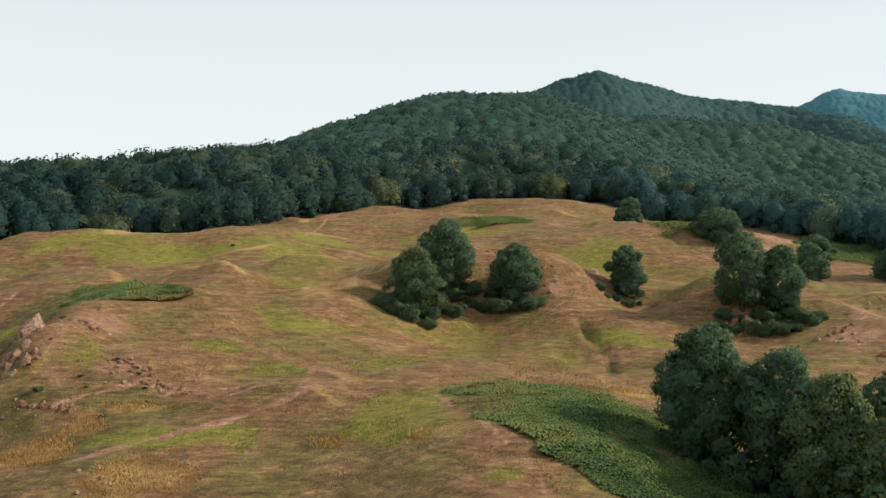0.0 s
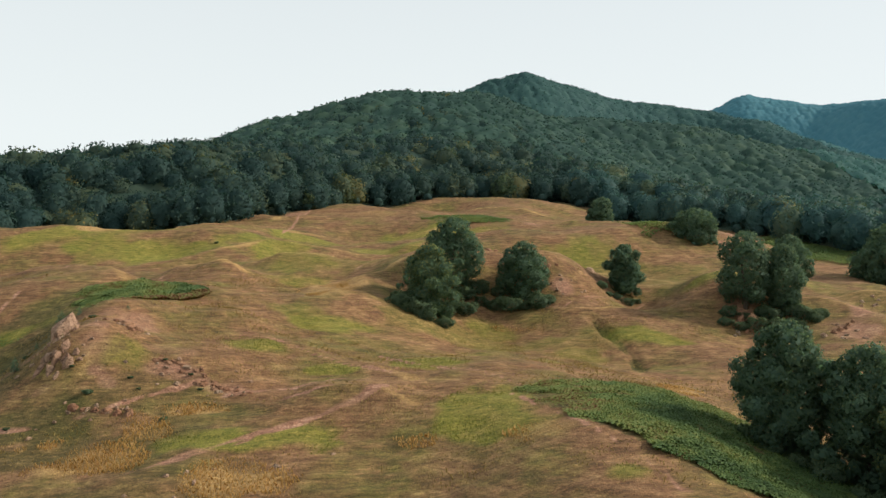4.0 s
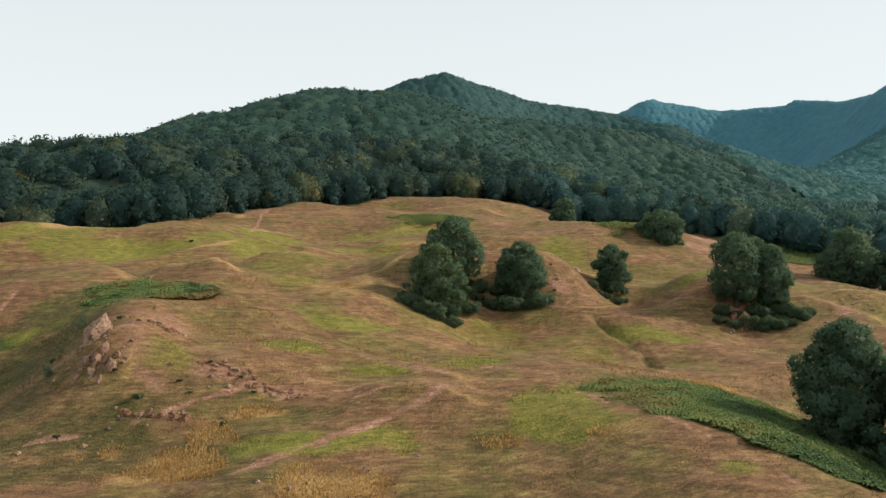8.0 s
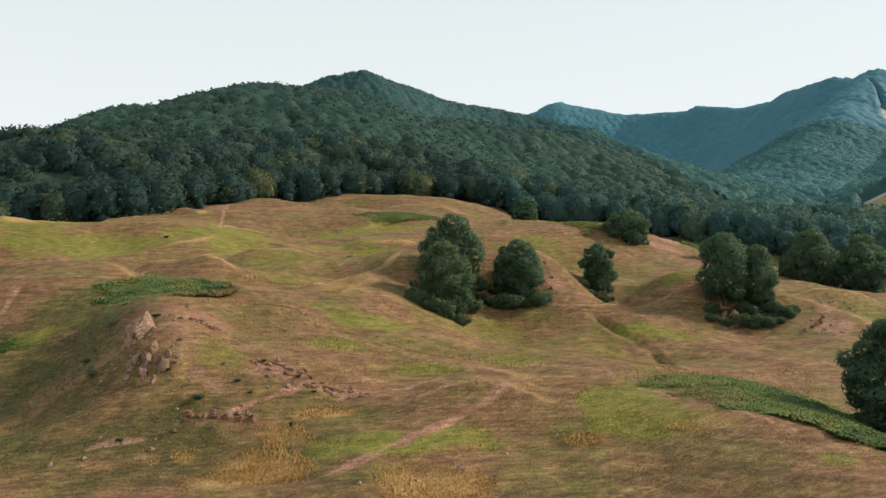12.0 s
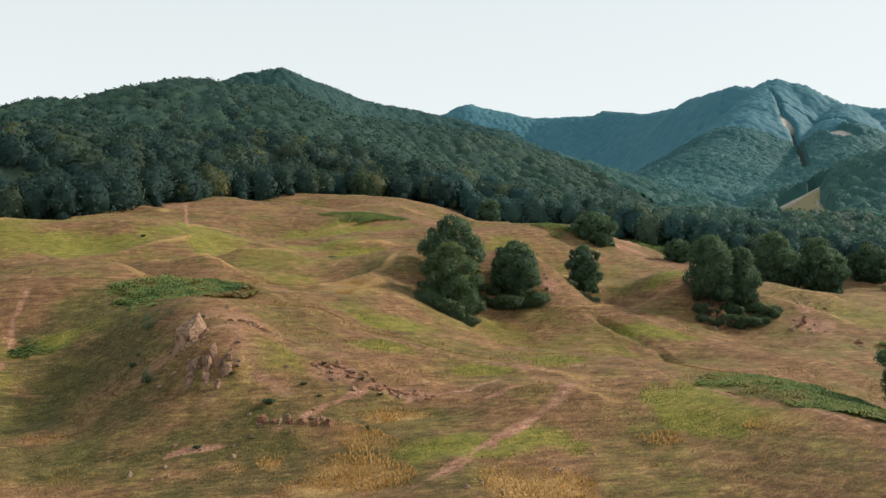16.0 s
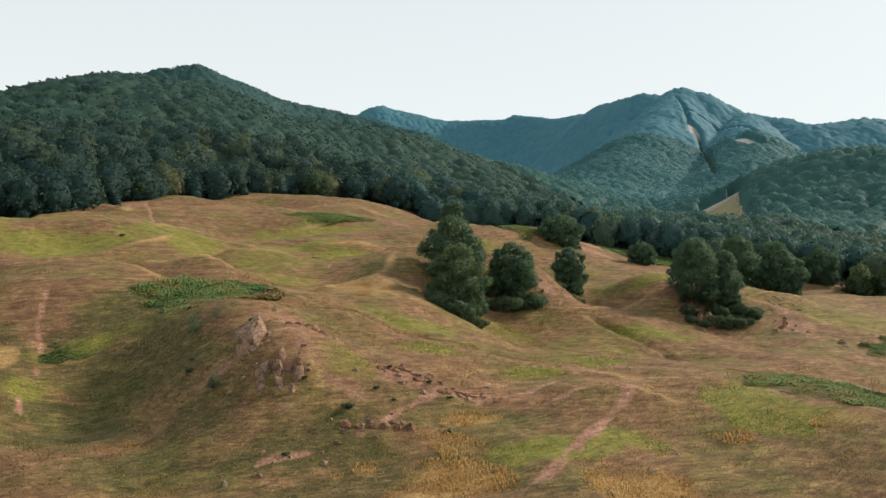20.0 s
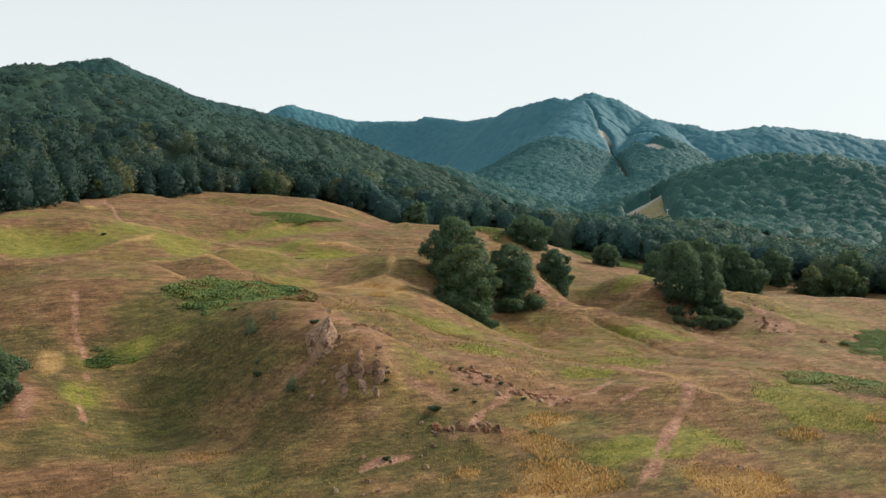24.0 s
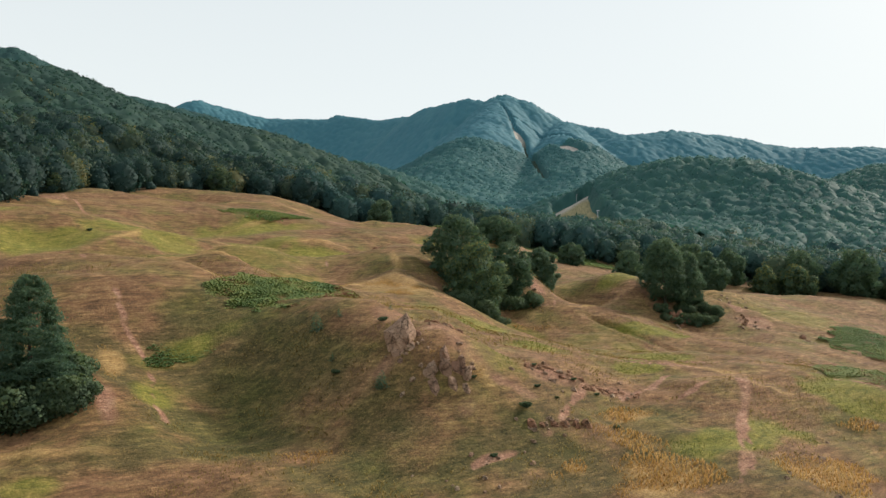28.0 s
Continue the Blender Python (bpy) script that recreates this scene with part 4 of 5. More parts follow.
# grove beside the bracken bed
stand(make_tree(21, 16.8, 11.6, "dense near broadleaf tree at the bracken's end", leaves=14000, size=0.34, base=0.02), 31.9, 113.6)
stand(make_tree(22, 17.4, 11.5, "broad shaded broadleaf tree in the lower grove", leaves=12000, size=0.34, base=0.02), 39.0, 107.0)
stand(make_tree(23, 16.4, 10.0, "olive green broadleaf tree in the lower grove", leaves=12000, size=0.34, base=0.02, tone=(0.95, 1.5)), 41.0, 98.5)
stand(make_tree(24, 15.6, 12.0, "leafy green broadleaf tree in the lower grove", leaves=12000, size=0.34, base=0.02, tone=(0.95, 1.5)), 45.5, 91.0)
stand(make_tree(25, 13.5, 11.0, "wide broadleaf tree at the grove's lower end", leaves=9000, size=0.34, base=0.02, tone=(0.3, 1.0)), 46.0, 82.0)
stand(make_tree(26, 16.0, 12.0, "dark broadleaf tree behind the lower grove", leaves=9000, size=0.38, base=0.03), 50.0, 104.0)
stand(make_tree(27, 16.5, 12.0, "dark leafy tree behind the lower grove", leaves=8000, size=0.38, base=0.03), 54.0, 95.0)
# thicket at the western foot
stand(make_conifer(31, 13.6, 9.6, "dark dense evergreen tree in the thicket", 60000, 0.16), -103.0, 161.0)
stand(make_bare_tree(32, 8.0, "leafless dead tree beside the evergreen"), -110.0, 170.0)
# edge of the woods
stand(make_tree(41, 12.0, 8.4, "dense dark green broadleaf tree on the slope", leaves=4500, size=0.5, base=0.04), 64.0, 318.0, sink=1.6)
stand(make_tree(42, 12.0, 13.6, "wide dark tree at the edge of the woods", leaves=6000, size=0.5, base=0.04), 82.3, 279.0, sink=3.0)
stand(make_tree(43, 9.0, 7.6, "small brownish tree before the woods", leaves=3500, size=0.5, base=0.05, tone=(1.0, 1.3)), -38.0, 352.0)
stand(make_tree(44, 10.6, 9.8, "small rounded tree behind the hilltop", leaves=3500, size=0.5, base=0.05, tone=(0.6, 1.2)), 42.0, 396.0)
stand(make_tree(45, 7.6, 8.2, "low rounded bushy tree on the rise", leaves=3500, size=0.42, base=0.02), 107.5, 268.0)
stand(make_tree(46, 15.2, 15.5, "broad dark tree beyond the pasture", leaves=8000, size=0.5, base=0.03), 120.0, 238.5)
stand(make_tree(47, 14.4, 12.0, "broad dark green tree beyond the pasture", leaves=7000, size=0.5, base=0.03), 129.7, 229.7)
stand(make_tree(48, 11.0, 8.8, "yellowing rounded tree beyond the pasture", leaves=4000, size=0.45, base=0.03, tone=(1.2, 1.5)), 165.4, 229.0)
stand(make_tree(49, 11.5, 12.4, "yellow-green tree beyond the pasture", leaves=5000, size=0.5, base=0.03, tone=(1.0, 1.4)), 174.0, 222.0)
stand(make_tree(50, 12.6, 10.8, "dark green tree beyond the pasture", leaves=5000, size=0.5, base=0.03), 161.0, 241.0)
stand(make_tree(51, 16.5, 16.0, "large dark tree beyond the pasture", leaves=7000, size=0.5, base=0.03), 190.0, 208.0)
stand(make_tree(52, 14.0, 13.0, "dark broadleaf tree at the pasture's end", leaves=5500, size=0.5, base=0.03), 143.0, 244.0)
stand(make_tree(53, 13.0, 13.0, "leafy tree at the pasture's end", leaves=5500, size=0.5, base=0.03, tone=(0.5, 1.2)), 200.0, 196.0)
stand(make_tree(54, 15.0, 14.0, "dark tree at the pasture's end", leaves=5500, size=0.5, base=0.03), 184.0, 226.0)

SHRUBS = [make_shrub(60 + k, w, h, "dense dark green thicket shrub", leaves=n) for k, (w, h, n) in enumerate([(6.0, 3.1, 2000), (5.4, 2.7, 1700), (5.0, 3.0, 1500)])]
for ob, (x, y) in zip(SHRUBS, [(-12.0, 191.0), (-10.0, 190.0), (-7.0, 190.3)]):
    stand(ob, x, y, sink=0.2)
THICKETS = [
    (1.0, [(-3.2, 191.0), (2.2, 200.6), (6.3, 204.9), (9.8, 204.0), (12.6, 203.3), (15.4, 202.5), (18.7, 202.5), (20.8, 203.8), (-12.0, 192.7), (-7.8, 191.5), (-0.6, 200.2), (6.1, 208.4), (10.7, 208.2), (15.3, 206.0), (-3, 196), (-10, 196), (2, 205)]),
    (0.55, [(38.0, 216.0), (40.6, 219.1), (43.7, 219.7), (46.6, 221.1), (36.5, 217.5)]),
    (0.80, [(66, 196), (69, 195), (73, 194.5), (62, 195.5), (59, 196.5), (56.9, 193.8), (59.9, 192.7), (63.2, 192.0), (65.6, 190.6), (68.8, 190.4), (71.7, 189.8), (75.4, 191.0), (74.2, 192.6), (70.2, 191.2), (67.2, 191.8), (71.2, 192.4), (77.5, 192.5), (66.7, 195.5)]),
    (1.2, [(-98.6, 158.0), (-100.2, 157.2), (-101.8, 157.4), (-107.0, 158.4), (-105.0, 158.0), (-102.6, 158.2), (-100.4, 158.0), (-99.4, 159.6), (-99.2, 161.8), (-104.2, 160.4), (-101.6, 161.2), (-98.8, 163.0), (-109.6, 159.6), (-110.0, 163.2), (-106.2, 161.8), (-103.4, 157.4)]),
    (0.75, [(27.3, 113.7), (28.9, 110.9), (31.0, 108.8), (33.0, 105.9), (35.0, 102.2), (36.0, 99.0), (37.5, 95.5), (38.3, 109.1), (39.0, 91.5), (40.5, 87.0), (41.5, 83.0)]),
]
count = 0
for scale, at in THICKETS:
    for x, y in at:
        copy_to(SHRUBS[count % 3], x, y, (count * 67) % 360, scale * (0.72 + 0.17 * ((count * 7) % 5 % 4)))
        count += 1
SAPLING = make_conifer(71, 2.6, 2.0, "small dark green evergreen sapling on the slope", 500)
stand(SAPLING, -68.4, 158.2)
for x, y, s in [(-70.0, 142.2, 0.8), (-70.2, 152.0, 0.4), (-65.4, 157.4, 0.45), (-70.2, 142.6, 0.6), (-57.6, 156.5, 0.35)]:
    copy_to(SAPLING, x, y, 40 * x, s)
LOW_BUSH = make_shrub(75, 1.5, 0.55, "low green bush in the grass", "low_bush", 240, 0.22)
stand(LOW_BUSH, -57.0, 132.0)
for k, (x, y) in enumerate([(-50.5, 133), (-60.5, 137), (-66, 128), (-46, 127.5), (-71, 150)]):
    copy_to(LOW_BUSH, x, y, 50 * k, 0.4 + 0.09 * (k % 5))
for x, y, size in [(-11.8, 257.0, 2.6), (-59.2, 262.5, 0.8), (-13.6, 256.2, 1.6), (-62.0, 152.5, 0.8), (-44.0, 136.0, 0.5), (-42.3, 133.6, 0.5), (-52.0, 134.8, 0.55), (-48.2, 139.0, 0.5)]:
    copy_to(LOW_BUSH, x, y, 70 * size, size)

# ---- the woods ----
def soft_up(v, lift):
    """Unit directions, drawn a little towards the sky."""
    n = v / (np.linalg.norm(v, axis=1, keepdims=True) + 1e-9) + np.array([0, 0, lift])
    return n / (np.linalg.norm(n, axis=1, keepdims=True) + 1e-9)


def crown_shape(seed, sprays, size, rings=5, sides=9, tall=1.0):
    """One crown of unit radius for the woods: a body of swelling boughs under small leaf sprays."""
    rng = np.random.default_rng(seed)
    lobes = []
    for k in range(14):
        a, q = k * 2.4 + rng.uniform(-0.3, 0.3), (k + 0.5) / 14
        r = 0.62 * math.sin(0.30 + 2.1 * (1 - q)) ** 0.7 * rng.uniform(0.75, 1.15)
        w = rng.uniform(0.26, 0.40)
        lobes.append(((r * math.cos(a), r * math.sin(a), (-0.66 + 1.30 * q) * tall), (w, w, 0.9 * w)))
    lobes.append(((0, 0, 0.05), (0.66, 0.66, 0.84 * tall)))
    d = [(0, 0, 1)]
    for k in range(1, rings + 1):
        th = radians(150) * k / rings
        d += [(math.sin(th) * math.cos(6.283 * (s + 0.5 * k) / sides), math.sin(th) * math.sin(6.283 * (s + 0.5 * k) / sides), math.cos(th)) for s in range(sides)]
    d = np.array(d)
    far = np.zeros(len(d))
    for c, r in lobes:
        c, r = np.array(c), np.array(r)
        u, o = d / r, c / r
        b, e, g = (u * u).sum(1), (u * o).sum(1), (o * o).sum() - 1
        disc = e * e - b * g
        far = np.maximum(far, np.where(disc > 0, (e + np.sqrt(np.maximum(disc, 0))) / b, 0))
    v = d * (0.84 * far)[:, None]
    f = [(0, 1 + s, 1 + (s + 1) % sides) for s in range(sides)]
    for k in range(rings - 1):
        for s in range(sides):
            a, b = 1 + k * sides + s, 1 + k * sides + (s + 1) % sides
            f += [(a, a + sides, b), (b, a + sides, b + sides)]
    f = np.array(f)
    flat = np.cross(v[f[:, 1]] - v[f[:, 0]], v[f[:, 2]] - v[f[:, 0]])
    nn = np.zeros_like(v)
    for k in range(3):
        np.add.at(nn, f[:, k], flat)
    nn *= np.sign((nn * d).sum(1))[:, None]
    nn = soft_up(nn, 0.15)
    p, out = crown_points(rng, lobes, sprays, (0.84, 1.16))
    cv, _ = cards(rng, p, out, size, 0.5, 0.0)
    keep = np.arange(len(cv)).reshape(-1, 4)[:, [0, 1, 3]]
    cv = cv[keep.ravel()]
    cf = np.arange(len(cv)).reshape(-1, 3) + len(v)
    t = np.concatenate([np.full(len(v), -0.02), np.repeat(rng.normal(size=len(p)) * 0.04, 3)])
    cn = soft_up(out + 0.24 * rng.normal(size=out.shape), 0.15)
    return np.vstack([v, cv]), np.vstack([f, cf]), t, np.vstack([nn, np.repeat(cn, 3, axis=0)])


def plant(name, shapes, xy, radius, lift, mat, label, tones, seed):
    """Many crowns as one mesh."""
    rng = np.random.default_rng(seed)
    z = land(xy[:, 0], xy[:, 1], False)
    V, Fc, T, N, n0 = [], [], [], [], 0
    kind = rng.integers(0, len(shapes), len(xy))
    for s, (v, f, t, nn) in enumerate(shapes):
        k = np.nonzero(kind == s)[0]
        if not len(k):
            continue
        a, r = rng.uniform(0, 6.28, len(k)), radius[k]
        c, sn = np.cos(a)[:, None], np.sin(a)[:, None]
        up = rng.uniform(0.92, 1.15, len(k))[:, None]
        X = (v[None, :, 0] * c - v[None, :, 1] * sn) * r[:, None] + xy[k, 0][:, None]
        Y = (v[None, :, 0] * sn + v[None, :, 1] * c) * r[:, None] + xy[k, 1][:, None]
        Z = v[None, :, 2] * r[:, None] * up + (z[k] + lift[k])[:, None]
        V.append(np.stack([X, Y, Z], -1).reshape(-1, 3))
        Fc.append((f[None] + (np.arange(len(k)) * len(v))[:, None, None] + n0).reshape(-1, f.shape[1]))
        if nn is not None:
            N.append(np.stack([nn[None, :, 0] * c - nn[None, :, 1] * sn, nn[None, :, 0] * sn + nn[None, :, 1] * c, np.repeat(nn[None, :, 2], len(k), 0)], -1).reshape(-1, 3))
        T.append((tones[k][:, None] + t[None]).ravel())
        n0 += len(k) * len(v)
    me = mesh_from(name, np.vstack(V), np.vstack(Fc), mat, np.clip(np.concatenate(T), 0, 1), normals=np.vstack(N) if N else None)
    return tagged(new(name, me), label, "woods", kind="stuff")


def scatter(x0, x1, y0, y1, step, seed):
    rng = np.random.default_rng(seed)
    x, y = np.meshgrid(np.arange(x0, x1, step), np.arange(y0, y1, step * 0.87))
    x = x + (np.arange(x.shape[0]) % 2)[:, None] * step * 0.5
    return np.stack([x.ravel(), y.ravel()], 1) + rng.uniform(-0.48, 0.48, (x.size, 2)) * step


def faces_valley(p, least=-0.06):
    """True where a slope faces the pasture."""
    e = 12.0
    z = land(p[:, 0], p[:, 1], False)
    sx = (land(p[:, 0] + e, p[:, 1], False) - z) / e
    sy = (land(p[:, 0], p[:, 1] + e, False) - z) / e
    to = np.array([-20.0, 80.0]) - p
    to /= np.linalg.norm(to, axis=1, keepdims=True)
    return -(sx * to[:, 0] + sy * to[:, 1]) > least


def tree_tones(n, xy, seed, rare=0.02):
    rng = np.random.default_rng(seed)
    t = 0.30 + 0.14 * smooth_noise(xy[:, 0], xy[:, 1], 60, seed) + 0.17 * rng.normal(size=n)
    t = np.clip(t, 0, 0.66)
    return np.where(rng.uniform(size=n) < rare, rng.uniform(0.66, 0.86, n), t)


def wood_points(x0, x1, y0, y1, step, seed, near, far, ahead=0.0):
    p = scatter(x0, x1, y0, y1, step, seed)
    d = np.hypot(p[:, 0], p[:, 1] - 60)
    bearing = np.degrees(np.arctan2(p[:, 0] + 40, p[:, 1] - 20))
    ok = (d >= near) & (d < far) & (into_woods(p[:, 0], p[:, 1]) > ahead) & (bearing > -37) & (bearing < 71)
    p = p[ok]
    return p[felled(p[:, 0], p[:, 1]) < 0.25]


FINE = [crown_shape(250 + k, 290, 0.23, 5, 9, 0.95) for k in range(8)]
BIG = [crown_shape(200 + k, 900, 0.17, 6, 10, 1.0) for k in range(8)]
MID = [crown_shape(300 + k, 60, 0.34, 4, 8, 0.75) for k in range(6)]
rng = np.random.default_rng(5)

p = wood_points(-330, 440, 95, 520, 8.6, 1, 0, 2000)
deep = into_woods(p[:, 0], p[:, 1])
p, deep = p[deep < 42], deep[deep < 42]
radius, lift, tones = 5.4 + 3.2 * rng.uniform(0, 1, len(p)) ** 1.4, 5.0 + rng.uniform(-1.6, 1.8, len(p)), tree_tones(len(p), p, 11, 0.09)
east = p[:, 0] > 75
plant("woodland_edge", BIG, p[~east], radius[~east], lift[~east], WOOD_LEAF, "dense dark green woodland edge of broadleaf trees", tones[~east], 21)
plant("valley_woodland", BIG, p[east], radius[east], lift[east], HAZY_VALLEY_LEAF, "broadleaf woods in the valley below the hill, tinted with haze", tones[east], 24)
q = p[deep < 16] + rng.uniform(-2, 2, (np.count_nonzero(deep < 16), 2)) - np.array([0, 2.5])
plant("woodland_undergrowth", MID, q, rng.uniform(2.2, 3.6, len(q)), np.full(len(q), 1.6), WOOD_LEAF, "dark shrubby undergrowth along the woods", tree_tones(len(q), q, 12, 0) - 0.15, 22)



def domes(x, y, cell, seed):
    """Rounded crowns side by side: height 0..1 within a crown, and a number of its own for each."""
    i, j = np.floor(x / cell), np.floor(y / cell)
    best, own = np.full(np.shape(x), 9.0), np.zeros(np.shape(x))
    for di in (-1, 0, 1):
        for dj in (-1, 0, 1):
            a, b = i + di, j + dj
            h1 = np.sin(a * 127.1 + b * 311.7 + seed) * 43758.5453
            h2 = np.sin(a * 269.5 + b * 183.3 + seed) * 24634.6345
            h3 = np.sin(a * 71.3 + b * 97.9 + seed) * 31415.9265
            h1, h2, h3 = h1 - np.floor(h1), h2 - np.floor(h2), h3 - np.floor(h3)
            d = np.hypot(x / cell - a - 0.15 - 0.7 * h1, y / cell - b - 0.15 - 0.7 * h2) * (0.8 + 0.45 * h3)
            own = np.where(d < best, h3, own)
            best = np.minimum(best, d)
    return np.clip(1 - (best / 0.85) ** 2, 0, 1), own


def canopy(name, label, mat, box, step, near, far, cell, seed, top=7.5, dome=3.4, edge=6.0, sprays=0, spray=1.5, facing=True):
    """The closed roof of leaves over a wooded slope: one bumpy sheet, with leaf sprays on it where it is near."""
    x0, x1, y0, y1 = box
    x, y = np.meshgrid(np.arange(x0, x1, step), np.arange(y0, y1, step))
    nx, ny = x.shape[1], x.shape[0]
    x, y = x.ravel(), y.ravel()
    d = np.hypot(x, y - 60)
    bearing = np.degrees(np.arctan2(x + 40, y - 20))
    ok = (d >= near - 14) & (d < far + 14) & (into_woods(x, y) > edge) & (bearing > -38) & (bearing < 71)
    pick = np.nonzero(ok)[0]
    px, py = x[pick], y[pick]
    if facing:
        good = faces_valley(np.stack([px, py], 1), -0.10)
        ok[pick[~good]] = False
        pick = pick[good]
        px, py = x[pick], y[pick]
    up, own = domes(px + 1.6 * smooth_noise(px, py, 6, 51), py + 1.6 * smooth_noise(px, py, 6, 52), cell, seed)
    high = top + dome * up + 1.8 * (own - 0.5) + 0.55 * smooth_noise(px, py, 2.6, 53) + 0.8 * smooth_noise(px, py, 24, 54)
    open_here = felled(px, py)
    pz = land(px, py, False) + high * (1 - open_here) - 2.5 * open_here
    if near > 0:
        pz -= 7.0 * np.clip((near + 60 - np.hypot(px, py - 60)) / 74, 0, 1)
    # The up term paints lit crown tops and darker gaps into the tone.
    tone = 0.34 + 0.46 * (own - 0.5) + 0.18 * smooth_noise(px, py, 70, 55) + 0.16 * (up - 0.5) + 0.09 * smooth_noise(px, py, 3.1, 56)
    index = np.full(nx * ny, -1)
    index[pick] = np.arange(len(pick))
    ii = (np.arange(ny - 1)[:, None] * nx + np.arange(nx - 1)[None, :]).ravel()
    quads = index[np.column_stack([ii, ii + 1, ii + 1 + nx, ii + nx])]
    quads = quads[(quads >= 0).all(1)]
    v, f = np.stack([px, py, pz], 1), quads
    if sprays:
        rng = np.random.default_rng(int(10 * seed))
        k = rng.choice(len(pick), sprays)
        k = k[open_here[k] < 0.3]
        sprays = len(k)
        at = v[k] + rng.normal(size=(sprays, 3)) * np.array([step * 0.4, step * 0.4, 0.25]) + np.array([0, 0, 0.2])
        cv, cf = cards(rng, at, np.tile([-0.25, -0.55, 0.8], (sprays, 1)), spray, 0.4, 0.0)
        f = np.vstack([f, cf + len(v)])
        tone = np.concatenate([tone, np.repeat(np.clip(tone[k] + 0.06 * rng.normal(size=sprays), 0, 1), 4)])
        v = np.vstack([v, cv])
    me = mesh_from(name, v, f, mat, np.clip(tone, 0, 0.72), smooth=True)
    return tagged(new(name, me), label, "woods", kind="stuff")


p = wood_points(-420, 560, 110, 760, 9.0, 2, 0, 700, 30.0)
p = p[faces_valley(p, -0.2)]
reach = 530 - 120 * np.clip((p[:, 0] - 80) / 140, 0, 1) + rng.uniform(-60, 1, len(p)) + 190 * rng.uniform(0, 1, len(p)) ** 3
p = p[np.hypot(p[:, 0], p[:, 1] - 60) < reach]
radius, lift, tones = 5.2 + 3.0 * rng.uniform(0, 1, len(p)) ** 1.4, 3.6 + rng.uniform(-1.2, 1.4, len(p)), tree_tones(len(p), p, 13, 0.05)
east = p[:, 0] > 150
plant("wooded_hillside", FINE, p[~east], radius[~east], lift[~east], WOOD_LEAF, "wooded hillside of dark green broadleaf trees", tones[~east], 23)
plant("valley_treetops", FINE, p[east], radius[east], lift[east], HAZY_VALLEY_LEAF, "treetops of the broadleaf woods in the valley", tones[east], 25)
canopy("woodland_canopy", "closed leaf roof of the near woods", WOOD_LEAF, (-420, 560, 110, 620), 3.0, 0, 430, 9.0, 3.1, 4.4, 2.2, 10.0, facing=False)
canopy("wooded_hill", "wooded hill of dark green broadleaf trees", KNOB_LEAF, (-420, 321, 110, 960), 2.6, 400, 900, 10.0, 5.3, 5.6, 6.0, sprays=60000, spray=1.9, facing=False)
canopy("wooded_round_hill", "rounded wooded hill beside the cleared slope", HAZY_ROUND_LEAF, (320, 900, 110, 960), 2.6, 400, 900, 10.0, 5.3, 5.6, 6.4, sprays=50000, spray=1.7, facing=False)
canopy("wooded_peak", "pointed peak covered in dark green woods", HAZY_PEAK_LEAF, (-500, 561, 200, 1700), 3.1, 890, 1490, 11.0, 7.7, 6.2, 6.2, sprays=45000, spray=2.3)
canopy("wooded_mountain", "steep mountain covered in green woods", HAZY_HILL_LEAF, (561, 1500, 200, 1700), 3.1, 890, 1490, 11.0, 7.7, 6.2, 6.2, sprays=40000, spray=2.3)
canopy("distant_wooded_ridge", "distant wooded ridge, tinted blue-green with haze", HAZY_FAR_LEAF, (200, 1900, 300, 2800), 4.2, 1480, 3000, 13.0, 9.1, 6.0, 6.6)
# ---- bracken and grass ----
def fern_clump(seed, fronds=6):
    """Arching fronds of unit reach, as triangles."""
    rng = np.random.default_rng(seed)
    v, f = [], []
    for k in range(fronds):
        a = 2 * math.pi * k / fronds + rng.uniform(-0.3, 0.3)
        c, s, n = math.cos(a), math.sin(a), len(v)
        rise, reach = rng.uniform(0.75, 1.1), rng.uniform(0.8, 1.1)
        for q, w, z in ((0.05, 0.05, 0.15), (0.5, 0.26, 0.85), (1.0, 0.04, 0.62)):
            x, y = reach * q * c, reach * q * s
            v += [(x - w * s, y + w * c, rise * z - 0.05), (x + w * s, y - w * c, rise * z)]
        f += [(n, n + 1, n + 3), (n, n + 3, n + 2), (n + 2, n + 3, n + 5), (n + 2, n + 5, n + 4)]
    return np.array(v), np.array(f), np.zeros(len(v)), None


def grass_tuft(seed, blades=4, lean=0.6, thick=0.28):
    rng = np.random.default_rng(seed)
    v, f = [], []
    for k in range(blades):
        a, l = rng.uniform(0, 6.28), rng.uniform(0.2, lean)
        c, s, n = math.cos(a), math.sin(a), len(v)
        v += [(-thick * s, thick * c, -0.1), (thick * s, -thick * c, -0.1), (l * c, l * s, rng.uniform(0.7, 1.1))]
        f.append((n, n + 1, n + 2))
    v = np.array(v)
    return v, np.array(f), np.zeros(len(v)), soft_up(v, 2.0)


